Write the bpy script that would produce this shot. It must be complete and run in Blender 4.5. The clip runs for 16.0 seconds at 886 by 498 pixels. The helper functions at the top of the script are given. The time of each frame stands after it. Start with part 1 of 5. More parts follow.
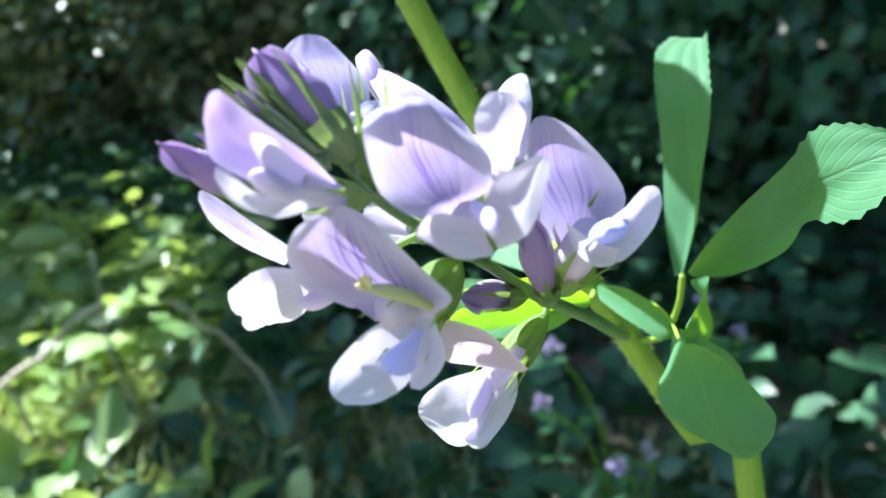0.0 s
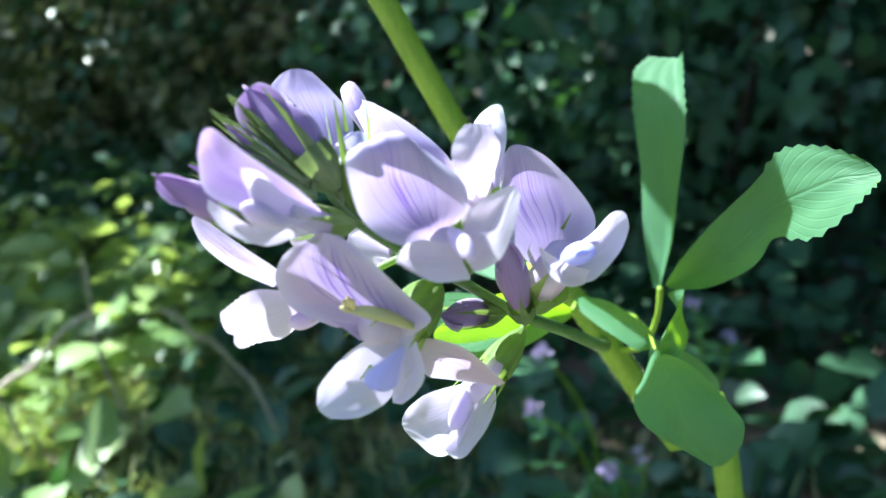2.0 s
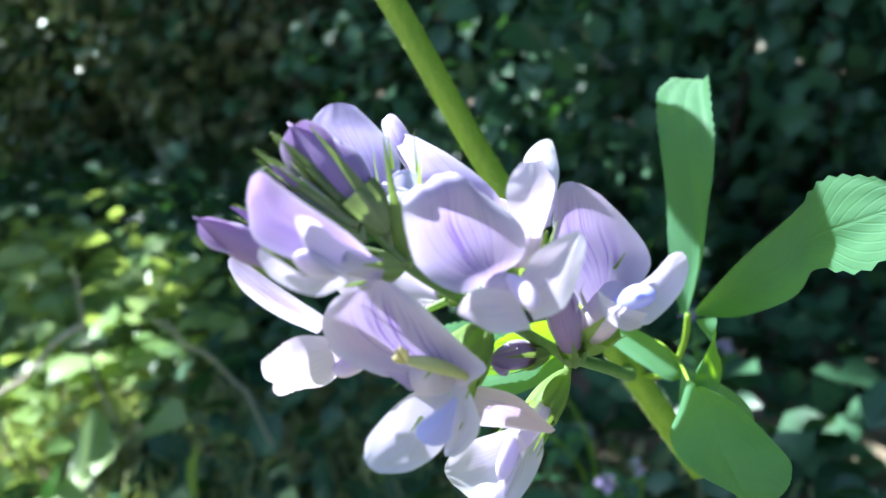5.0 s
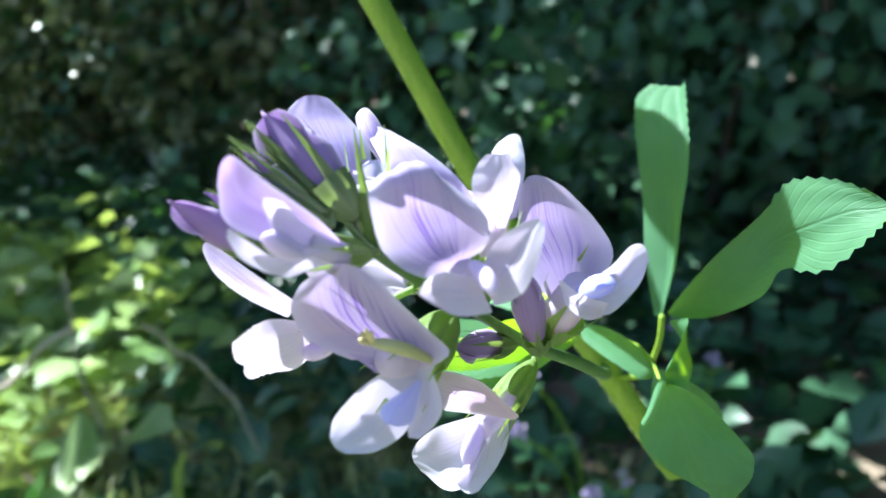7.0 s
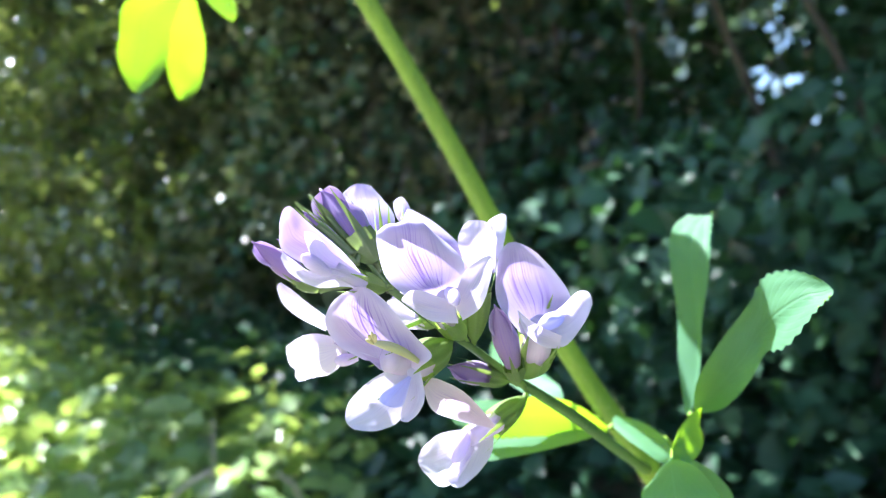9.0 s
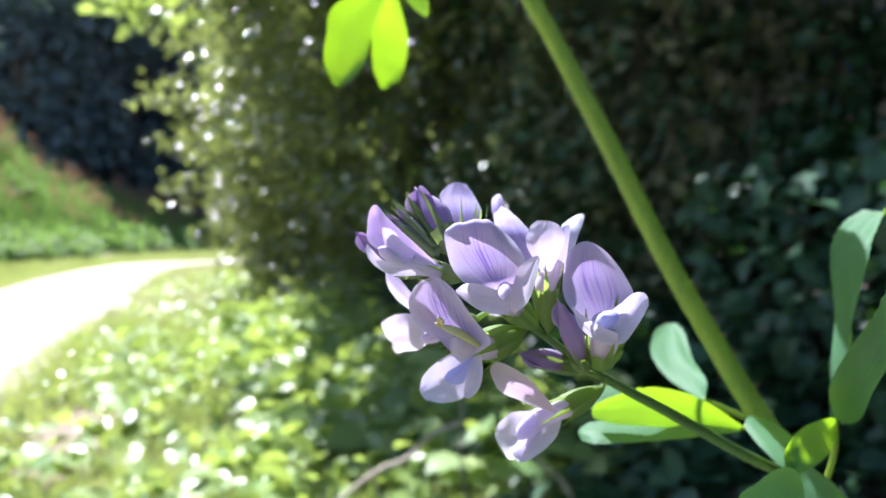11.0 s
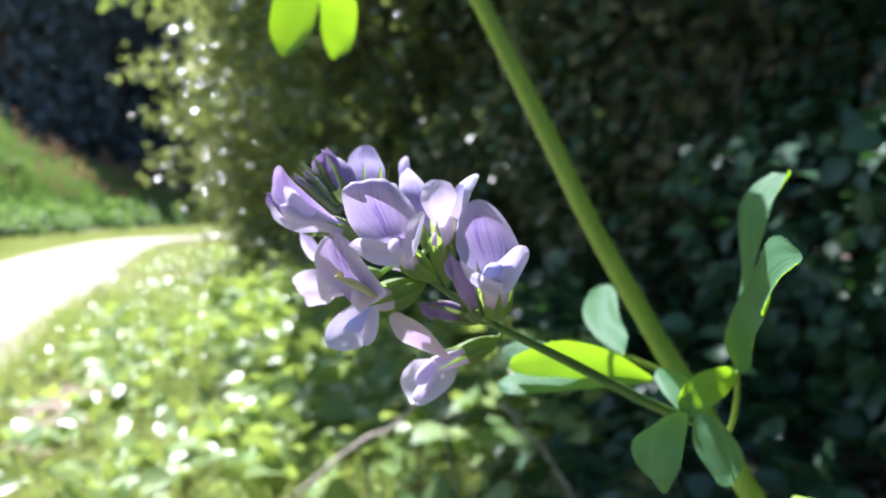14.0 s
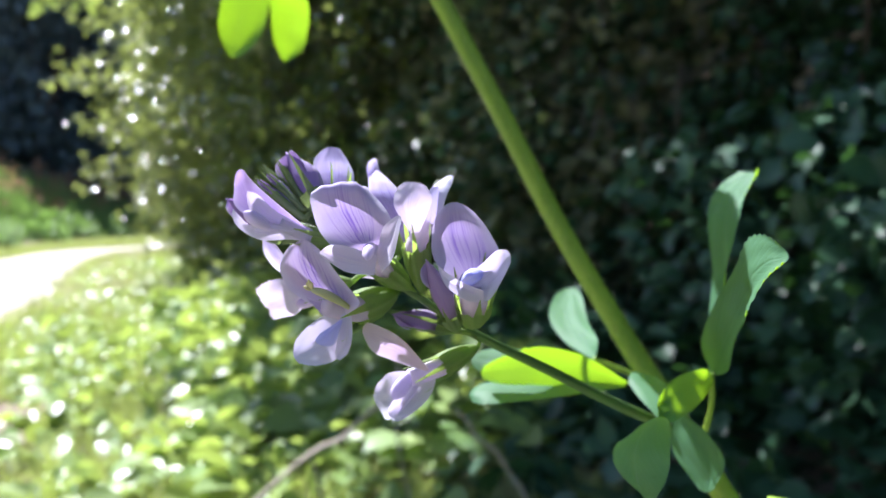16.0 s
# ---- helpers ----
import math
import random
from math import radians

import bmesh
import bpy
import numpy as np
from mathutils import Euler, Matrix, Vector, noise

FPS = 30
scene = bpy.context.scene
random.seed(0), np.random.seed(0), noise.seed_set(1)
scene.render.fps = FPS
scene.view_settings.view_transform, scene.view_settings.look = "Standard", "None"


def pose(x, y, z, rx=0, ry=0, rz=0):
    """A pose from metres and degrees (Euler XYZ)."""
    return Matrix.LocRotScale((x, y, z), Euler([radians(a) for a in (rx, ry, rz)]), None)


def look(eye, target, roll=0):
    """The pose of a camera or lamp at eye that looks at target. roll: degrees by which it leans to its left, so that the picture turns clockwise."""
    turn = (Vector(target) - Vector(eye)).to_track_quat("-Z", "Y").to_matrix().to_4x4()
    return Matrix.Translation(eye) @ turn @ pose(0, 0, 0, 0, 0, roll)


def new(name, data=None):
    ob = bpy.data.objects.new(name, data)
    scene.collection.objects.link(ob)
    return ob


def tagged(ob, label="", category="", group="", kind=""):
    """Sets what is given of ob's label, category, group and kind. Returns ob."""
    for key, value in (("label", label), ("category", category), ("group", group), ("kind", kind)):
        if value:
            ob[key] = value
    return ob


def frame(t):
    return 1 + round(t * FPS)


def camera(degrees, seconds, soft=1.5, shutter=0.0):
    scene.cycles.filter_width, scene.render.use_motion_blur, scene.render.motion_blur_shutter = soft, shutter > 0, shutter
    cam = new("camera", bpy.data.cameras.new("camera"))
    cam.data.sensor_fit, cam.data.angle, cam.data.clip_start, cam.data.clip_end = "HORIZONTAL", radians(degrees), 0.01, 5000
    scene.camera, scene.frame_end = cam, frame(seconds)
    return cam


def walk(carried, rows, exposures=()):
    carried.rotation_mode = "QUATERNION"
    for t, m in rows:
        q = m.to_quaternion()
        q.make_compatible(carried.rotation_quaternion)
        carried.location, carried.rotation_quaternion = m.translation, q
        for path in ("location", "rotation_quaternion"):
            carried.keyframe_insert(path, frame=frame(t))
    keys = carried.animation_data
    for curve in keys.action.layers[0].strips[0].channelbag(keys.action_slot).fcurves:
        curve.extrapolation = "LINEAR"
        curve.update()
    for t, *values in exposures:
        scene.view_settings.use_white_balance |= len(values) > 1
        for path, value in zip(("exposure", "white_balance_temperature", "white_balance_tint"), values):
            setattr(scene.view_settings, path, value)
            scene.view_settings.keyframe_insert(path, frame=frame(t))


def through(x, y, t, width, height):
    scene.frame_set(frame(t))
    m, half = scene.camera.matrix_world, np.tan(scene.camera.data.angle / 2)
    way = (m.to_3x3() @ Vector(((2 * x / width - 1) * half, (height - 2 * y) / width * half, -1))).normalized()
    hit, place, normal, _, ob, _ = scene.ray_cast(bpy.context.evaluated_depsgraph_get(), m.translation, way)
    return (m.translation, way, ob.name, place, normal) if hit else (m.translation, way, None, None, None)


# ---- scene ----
# Plant space: centimetres from the first eye, x right, y ahead, z up; the eye looks a little down into the verge.
EYE, TILT, LEAN = 0.6, -14.0, 4.35
BASE = pose(0, 0, EYE, TILT) @ pose(0, 0, 0, 0, LEAN)
cam = camera(60.0, 16.0, soft=1.2)
cam.data.dof.use_dof = True
cam.data.dof.focus_distance = 0.075
cam.data.dof.aperture_fstop = 33.0
PATH = [
    (0.0, 0.0000, 0.0000, 0.0000, -0.00, 0.00, 0.00),
    (0.5, -0.1121, 0.5836, 0.2218, -0.09, 0.07, 0.37),
    (1.0, 0.1539, 0.0197, 0.1600, -0.19, 0.22, 0.43),
    (1.5, 0.2300, -0.0026, 0.2371, -0.40, 0.33, 0.50),
    (2.0, 0.0922, -0.3559, 0.1279, -0.61, 0.43, 0.31),
    (2.5, -0.1794, -0.6054, 0.0113, -0.82, 0.60, 0.21),
    (3.0, -0.1983, -0.2778, 0.1204, -0.92, 0.72, 0.09),
    (3.5, -0.3624, -0.5094, 0.0684, -1.03, 0.81, 0.24),
    (4.0, -0.3807, -0.1386, 0.2982, -1.15, 0.86, 0.41),
    (6.5, -0.2799, -0.0423, 0.4256, -1.70, 1.40, 0.08),
    (7.0, -0.1665, -0.2549, 0.2228, -1.80, 1.84, -0.42),
    (7.5, 0.1524, -0.5013, -0.1929, -1.79, 4.86, -0.65),
    (8.0, -0.1586, -1.3710, -0.9604, -2.34, 9.10, -1.01),
    (8.5, -0.3892, -2.0336, -1.2322, -0.33, 12.86, -2.42),
    (9.0, 1.3514, -2.2794, -1.1845, 8.31, 14.21, -4.37),
    (9.5, 0.9600, -2.4439, -1.0700, 17.20, 12.55, -6.75),
    (10.0, 2.7770, -2.5569, -0.6832, 23.30, 11.53, -8.87),
    (10.2, 2.7397, -2.5816, -0.6980, 24.36, 11.02, -9.50),
    (12.3, 5.2781, -2.5456, -0.9493, 28.22, 7.53, -10.37),
    (12.5, 4.9833, -2.6489, -0.9544, 27.93, 7.35, -10.39),
    (13.0, 4.5858, -2.7014, -0.8924, 27.39, 7.17, -10.50),
    (13.5, 4.6329, -2.7548, -0.8446, 26.87, 7.25, -10.65),
    (14.0, 4.8404, -2.5669, -0.8909, 26.22, 7.51, -10.24),
    (14.5, 5.0446, -2.3814, -0.8901, 25.56, 7.77, -10.01),
    (15.0, 4.9698, -2.0705, -0.9498, 25.02, 7.97, -9.57),
    (15.5, 4.6247, -2.1482, -0.9315, 24.46, 8.15, -9.17),
    (16.0, 4.3200, -2.2702, -0.8766, 22.43, 8.53, -8.57),
]
walk(cam, [(t, BASE @ pose(x / 100, y / 100, z / 100, 90 + pitch, roll, yaw)) for t, x, y, z, yaw, pitch, roll in PATH],
     [(0.0, 1.80, 5600, 1), (1.0, 1.72, 5600, 1), (7.0, 1.72, 5600, 2), (8.0, 1.90, 5620, 5), (8.5, 2.10, 5620, 8), (9.0, 2.32, 5620, 12), (9.7, 2.32, 5650, 16), (10.2, 1.85, 5680, 16), (12.5, 1.20, 5720, 16), (16.0, 1.27, 5720, 17)])

# ---- light ----
SUN = Vector((-0.55, 0.26, 0.79)).normalized()
world = bpy.data.worlds.new("sky")
scene.world = world
world.use_nodes = True
wn = world.node_tree
sky = wn.nodes.new("ShaderNodeTexSky")
sky.sky_type, sky.sun_disc = "NISHITA", False
sky.sun_elevation = math.asin(SUN.z)
sky.sun_rotation = math.atan2(SUN.x, SUN.y)
wn.nodes["Background"].inputs["Strength"].default_value = 0.09
wn.links.new(sky.outputs[0], wn.nodes["Background"].inputs["Color"])
sun = new("sun", bpy.data.lights.new("sun", "SUN"))
sun.data.energy, sun.data.angle, sun.data.color = 6.6, radians(0.5), (1.0, 0.96, 0.89)
sun.matrix_world = look(SUN * 50, (0, 0, 0))


# ---- materials ----
class Nodes:
    """A short way to write a node material."""

    def __init__(self, name):
        self.mat = bpy.data.materials.new(name)
        self.mat.use_nodes = True
        self.tree = self.mat.node_tree
        self.tree.nodes.clear()
        self.out = self.add("ShaderNodeOutputMaterial")

    def add(self, kind, **inputs):
        node = self.tree.nodes.new(kind)
        for key, value in inputs.items():
            self.put(node, key, value)
        return node

    def put(self, node, key, value):
        socket = node.inputs[int(key[1:]) if key[0] == "_" and key[1:].isdigit() else key.replace("_", " ")]
        if isinstance(value, bpy.types.NodeSocket):
            self.tree.links.new(value, socket)
        else:
            socket.default_value = value

    def math(self, op, a, b=0.0, c=0.0, clamp=False):
        node = self.add("ShaderNodeMath", _0=a, _1=b, _2=c)
        node.operation, node.use_clamp = op, clamp
        return node.outputs[0]

    def mix(self, fac, a, b, kind="MIX"):
        node = self.add("ShaderNodeMix")
        node.data_type, node.blend_type = "RGBA", kind
        node.inputs[0].default_value = 0.5
        for n, v in ((0, fac), (6, a), (7, b)):
            self.put(node, "_%d" % n, (*v, 1) if isinstance(v, tuple) and len(v) == 3 else v)
        return node.outputs[2]

    def noise(self, scale, detail=3.0, vector=None):
        node = self.add("ShaderNodeTexNoise", Scale=scale, Detail=detail)
        if vector is not None:
            self.put(node, "Vector", vector)
        return node.outputs["Fac"]

    def remap(self, v, a, b, c, d):
        return self.add("ShaderNodeMapRange", _0=v, _1=a, _2=b, _3=c, _4=d).outputs[0]

    def place(self):
        return self.add("ShaderNodeNewGeometry").outputs["Position"]

    def end(self, shader):
        self.tree.links.new(shader, self.out.inputs["Surface"])
        return self.mat


def sheet(n, colour, back, share, rough=0.45, bump=None, spec=0.4):
    """A thin living sheet: light glances off it and comes through it."""
    front = n.add("ShaderNodeBsdfPrincipled", Base_Color=colour, Roughness=rough, Specular_IOR_Level=spec)
    behind = n.add("ShaderNodeBsdfTranslucent", Color=back)
    if bump is not None:
        n.put(front, "Normal", bump)
    return n.end(n.add("ShaderNodeMixShader", _0=share, _1=front.outputs[0], _2=behind.outputs[0]).outputs[0])


def petal_material(name, pale, deep, veins, share=0.30):
    n = Nodes(name)
    uv = n.add("ShaderNodeSeparateXYZ", _0=n.add("ShaderNodeTexCoord").outputs["UV"])
    u, v = uv.outputs[0], uv.outputs[1]
    off = n.math("ABSOLUTE", n.math("SUBTRACT", u, 0.5))
    fan = n.math("DIVIDE", n.math("SUBTRACT", u, 0.5), n.math("ADD", n.math("MULTIPLY", v, 0.9), 0.35))
    wob = n.math("MULTIPLY", n.noise(420.0, 2.0, n.place()), 0.05)
    hue = n.add("ShaderNodeObjectInfo").outputs["Random"]
    across = n.math("MULTIPLY", n.math("ADD", fan, wob), 34.0)
    rays = n.add("ShaderNodeCombineXYZ", X=across, Y=n.math("MULTIPLY", v, 1.6), Z=n.math("MULTIPLY", hue, 40.0)).outputs[0]
    line = n.remap(n.noise(1.0, 2.0, rays), 0.49, 0.62, 0.0, 1.0)
    middle = n.remap(off, 0.08, 0.36, 1.0, 0.0)
    along = n.math("MULTIPLY", n.remap(v, 0.06, 0.25, 0.0, 1.0), n.remap(v, 0.5, 0.9, 1.0, 0.0))
    mask = n.math("MULTIPLY", n.math("MULTIPLY", line, middle), along)
    blush = n.math("MULTIPLY", n.math("MULTIPLY", middle, along), 0.55)
    patch = n.noise(180.0, 3.0, n.place())
    base = n.mix(n.math("ADD", n.math("MULTIPLY", hue, 0.35), n.math("MULTIPLY", patch, 0.35)), pale, deep)
    drift = n.remap(n.noise(95.0, 1.0, n.place()), 0.36, 0.64, 0.0, 1.0)
    base = n.mix(0.6, base, n.mix(drift, (0.77, 0.80, 0.88), (0.90, 0.78, 0.80)), "MULTIPLY")
    streak = n.remap(n.noise(0.45, 2.0, rays), 0.35, 0.65, 0.0, 0.30)
    base = n.mix(streak, base, deep)
    base = n.mix(n.math("MULTIPLY", blush, veins), base, deep)
    base = n.mix(n.remap(off, 0.38, 0.5, 0.0, 0.45), base, (0.80, 0.78, 0.88))
    colour = n.mix(n.math("MULTIPLY", mask, 0.62 * veins), base, (0.26, 0.16, 0.56))
    fine = n.add("ShaderNodeBump", Strength=0.22, Distance=0.0002, Height=n.math("ADD", n.math("MULTIPLY", mask, 0.8), n.noise(700.0, 3.0, n.place())))
    inner = n.mix(1.0, colour, (0.92, 0.84, 0.98), "MULTIPLY")
    return sheet(n, colour, inner, share, 0.62, fine.outputs[0], 0.2)


def leaf_material(name, dark, light, through, share=0.35, rough=0.42, scale=120.0, veined=True, spec=0.4):
    n = Nodes(name)
    place = n.place()
    isle = n.add("ShaderNodeNewGeometry").outputs["Random Per Island"]
    blotch = n.noise(scale, 3.0, place)
    fac = n.math("ADD", n.math("MULTIPLY", isle, 0.6), n.math("MULTIPLY", blotch, 0.5), clamp=True)
    colour = n.mix(fac, dark, light)
    height = n.noise(scale * 6, 2.0, place)
    if veined:
        uv = n.add("ShaderNodeSeparateXYZ", _0=n.add("ShaderNodeTexCoord").outputs["UV"])
        off = n.math("ABSOLUTE", n.math("SUBTRACT", uv.outputs[0], 0.5))
        rib = n.remap(off, 0.0, 0.03, 1.0, 0.0)
        side = n.math("SINE", n.math("MULTIPLY", n.math("SUBTRACT", uv.outputs[1], n.math("MULTIPLY", off, 0.7)), 85.0))
        side = n.remap(side, 0.6, 1.0, 0.0, 0.42)
        vein = n.math("MAXIMUM", rib, side)
        colour = n.mix(n.math("MULTIPLY", vein, 0.45), colour, light)
        height = n.math("SUBTRACT", n.math("MULTIPLY", height, 0.4), vein)
    bump = n.add("ShaderNodeBump", Strength=0.3, Distance=0.0003, Height=height)
    return sheet(n, colour, n.mix(fac, through, tuple(min(1, c * 1.25) for c in through)), share, rough, bump.outputs[0], spec)


def solid_material(name, dark, light, scale, rough=0.7, bump=0.3, metal=0.0, stretch=None, distance=0.002):
    n = Nodes(name)
    place = n.place()
    if stretch:
        place = n.add("ShaderNodeMapping", Vector=place, Scale=stretch).outputs[0]
    big, small = n.noise(scale, 4.0, place), n.noise(scale * 9, 3.0, place)
    fac = n.remap(n.math("ADD", n.math("MULTIPLY", big, 0.65), n.math("MULTIPLY", small, 0.35)), 0.3, 0.7, 0.0, 1.0)
    nb = n.add("ShaderNodeBump", Strength=bump, Distance=distance, Height=n.math("ADD", big, small))
    return n.end(n.add("ShaderNodeBsdfPrincipled", Base_Color=n.mix(fac, dark, light), Roughness=rough, Metallic=metal, Normal=nb.outputs[0]).outputs[0])


LILAC = petal_material("lilac_banner", (0.655, 0.57, 0.765), (0.49, 0.40, 0.67), 1.8, 0.34)
VIOLET = petal_material("violet_banner", (0.57, 0.49, 0.77), (0.44, 0.37, 0.69), 1.3)
PALE = petal_material("pale_wing", (0.84, 0.79, 0.86), (0.71, 0.65, 0.82), 0.35, 0.42)
KEEL = petal_material("keel_petal", (0.88, 0.78, 0.93), (0.76, 0.66, 0.93), 0.2)
PALEBLUE = petal_material("pale_blue_wing", (0.78, 0.77, 0.91), (0.61, 0.61, 0.87), 0.35, 0.38)
KEELBLUE = petal_material("keel_blue", (0.62, 0.62, 0.97), (0.44, 0.46, 0.95), 0.2)
MAUVE = petal_material("mauve_banner", (0.66, 0.51, 0.80), (0.48, 0.34, 0.72), 0.7)
PURPLE = petal_material("purple_bud", (0.45, 0.35, 0.63), (0.32, 0.22, 0.48), 0.6, 0.3)
ROSE = petal_material("rose_banner", (0.78, 0.66, 0.75), (0.64, 0.50, 0.68), 0.6, 0.42)
CALYX = leaf_material("calyx_green", (0.09, 0.165, 0.048), (0.28, 0.36, 0.14), (0.42, 0.60, 0.10), 0.40, 0.5, 300.0)
SEPAL = leaf_material("bud_sepal", (0.060, 0.115, 0.040), (0.23, 0.28, 0.13), (0.32, 0.44, 0.09), 0.30, 0.55, 300.0)
LEAF = leaf_material("leaflet_green", (0.034, 0.098, 0.054), (0.100, 0.222, 0.122), (0.34, 0.60, 0.004), 0.37, 0.55, 150.0, True, 0.25)
STAMEN = leaf_material("stamen_green", (0.40, 0.42, 0.18), (0.62, 0.60, 0.34), (0.6, 0.6, 0.3), 0.3, 0.5, 300.0, False)
ANTHER = solid_material("anther", (0.50, 0.42, 0.16), (0.72, 0.62, 0.34), 900.0, 0.7, 0.4, 0.0, None, 0.0002)
STEM = solid_material("stem_green", (0.13, 0.235, 0.014), (0.25, 0.38, 0.028), 120.0, 0.55, 0.15, 0.0, (1, 1, 0.25), 0.0004)
# Stem green made darker: the stalk's shade is put into its colour.
STALK_SHADED = solid_material("stalk_shaded_green", (0.055, 0.115, 0.028), (0.13, 0.21, 0.05), 150.0, 0.45, 0.15, 0.0, None, 0.0003)
BRAMBLE = leaf_material("bramble_leaf", (0.085, 0.10, 0.055), (0.27, 0.27, 0.145), (0.16, 0.22, 0.06), 0.25, 0.34, 9.0, False)
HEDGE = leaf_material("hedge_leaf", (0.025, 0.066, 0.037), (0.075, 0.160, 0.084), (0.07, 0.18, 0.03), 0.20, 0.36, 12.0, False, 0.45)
BUSH = leaf_material("bush_leaf", (0.026, 0.056, 0.016), (0.15, 0.19, 0.06), (0.34, 0.40, 0.09), 0.34, 0.22, 9.0, False, 1.0)
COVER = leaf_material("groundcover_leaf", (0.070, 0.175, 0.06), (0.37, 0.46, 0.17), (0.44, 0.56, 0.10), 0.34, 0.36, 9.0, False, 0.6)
GRASS = leaf_material("grass_blade", (0.24, 0.29, 0.10), (0.58, 0.55, 0.31), (0.38, 0.48, 0.10), 0.35, 0.5, 4.0, False)
TALL = leaf_material("tall_grass", (0.05, 0.14, 0.035), (0.18, 0.28, 0.09), (0.26, 0.42, 0.08), 0.35, 0.6, 1.2, False)
RUST = leaf_material("seed_head", (0.22, 0.11, 0.06), (0.38, 0.22, 0.14), (0.35, 0.20, 0.10), 0.3, 0.7, 3.0, False)
# Distance haze is painted into this paler, bluer leaf colour.
FAR_HAZED = leaf_material("far_leaf_hazed", (0.065, 0.095, 0.11), (0.13, 0.17, 0.175), (0.12, 0.20, 0.07), 0.16, 0.85, 1.0, False, 0.1)
SOIL = solid_material("soil", (0.085, 0.062, 0.045), (0.27, 0.21, 0.15), 3.0, 0.95, 0.6, 0.0, None, 0.02)
SAND = solid_material("path_sand", (0.27, 0.23, 0.20), (0.45, 0.395, 0.35), 2.5, 0.9, 0.5, 0.0, None, 0.006)
DRY = leaf_material("dry_stem", (0.06, 0.047, 0.032), (0.17, 0.13, 0.09), (0.14, 0.10, 0.06), 0.12, 0.6, 20.0, False)
BARK = solid_material("bark", (0.05, 0.04, 0.03), (0.13, 0.10, 0.07), 14.0, 0.9, 0.7, 0.0, (1, 1, 0.3), 0.01)
TWIG = solid_material("dry_twig", (0.38, 0.31, 0.24), (0.62, 0.53, 0.43), 30.0, 0.8, 0.5, 0.0, None, 0.003)


# ---- builders ----
def mesh_of(name, verts, faces, material, uvs=None, smooth=True):
    me = bpy.data.meshes.new(name)
    me.from_pydata([tuple(v) for v in verts], [], faces)
    if uvs is not None:
        layer = me.uv_layers.new(name="UVMap")
        index = np.empty(len(me.loops), int)
        me.loops.foreach_get("vertex_index", index)
        layer.data.foreach_set("uv", np.asarray(uvs, float)[index].ravel())
    me.materials.append(material)
    if smooth:
        me.shade_smooth()
    me.update()
    return me


def part(name, me, parent, label=""):
    ob = new(name, me)
    ob.parent = parent
    return tagged(ob, label)


def P(x, y, z):
    """A place of the plant space in the world."""
    return BASE @ Vector((x / 100, y / 100, z / 100))


def outline(kind, v):
    """Half width of a petal or leaflet at v along it, at most 1."""
    if kind == "banner":
        return max(0.12, min(1.0, 0.14 + 2.4 * max(0.0, v - 0.04))) * math.sqrt(max(0.0, 1 - max(0.0, (v - 0.52) / 0.48) ** 2.4))
    if kind == "wing":
        return max(0.14, min(1.0, 0.14 + 1.25 * v)) * math.sqrt(max(0.0, 1 - max(0.0, (v - 0.60) / 0.40) ** 2.3))
    if kind == "leaflet":
        return max(0.03, min(1.0, 1.9 * v ** 1.05) * (1 - 0.10 * (1 - v))) * math.sqrt(max(0.004, 1 - max(0.0, (v - 0.62) / 0.385) ** 3.2))
    return math.sqrt(max(0.0, 1 - (2 * v - 1) ** 2))


def blade(kind, base, tip, side, width, cup=0.0, bend=0.0, fold=0.0, ruffle=0.03, seed=0, nu=12, nv=14, scale=None, skew=False, bow=(0, 0, 0)):
    """A petal or leaflet as a curved sheet from base to tip. cup lifts its edges, bend bows it, fold creases the middle."""
    bow = Vector(bow)
    if scale is None:
        base, tip = P(*base), P(*tip)
        bow = BASE.to_3x3() @ bow / 100
        side, width = BASE.to_3x3() @ Vector(side), width / 100
    axis = tip - base
    far = axis.length
    a = axis.normalized()
    n = Vector(side).cross(a).normalized()
    s = Vector(side).normalized() if skew else a.cross(n).normalized()
    rng = random.Random(seed)
    ph = [rng.uniform(0, 6.3) for _ in range(4)]
    verts, uvs = [], []
    for j in range(nv + 1):
        v = j / nv
        h = outline(kind, v) * width / 2
        for i in range(nu + 1):
            u = 2 * i / nu - 1
            wave = ruffle * width * (math.sin(5 * v + 2.4 * u + ph[0]) * 0.6 + math.sin(9 * v * u + ph[1]) * 0.4) * abs(u) ** 1.5
            wave += ruffle * width * 0.55 * math.sin(4.6 * u + 2.2 * v + ph[2]) * math.sin(4.2 * v + ph[3]) * min(1.0, 2.5 * v)
            lift = cup * width * (u * u) * (h / (width / 2)) ** 1.2 + bend * far * math.sin(math.pi * v)
            lift += fold * width * abs(u) * (h / (width / 2)) - 0.10 * width * max(0.0, abs(u) - 0.62) ** 2 * 4 * (1 if cup >= 0 else -1)
            x = h * u * (1 - 0.35 * abs(cup) * u * u)
            verts.append(base + a * (v * far) + bow * math.sin(math.pi * v) ** 0.8 + s * x + n * (lift + wave))
            uvs.append((0.5 + 0.5 * u, v))
    w = nu + 1
    faces = [(j * w + i, j * w + i + 1, (j + 1) * w + i + 1, (j + 1) * w + i) for j in range(nv) for i in range(nu)]
    return verts, faces, uvs


def loft(name, material, *ribs, dip=0.0, ruffle=0.02, end=0.0, notch=0.0, cleft=0.5, teeth=0.0, fold=0.0):
    """A petal or leaflet from ribs laid from its base to its tip: each rib is its two edge places, and how far its middle stands out."""
    mids = [(Vector(r[0]) + Vector(r[1])) / 2 for r in (ribs[0], ribs[-1])]
    return (name, "loft", material, tuple(mids[0]), tuple(mids[1]), ribs, dict(dip=dip, ruffle=ruffle, end=end, notch=notch, cleft=cleft, teeth=teeth, fold=fold))


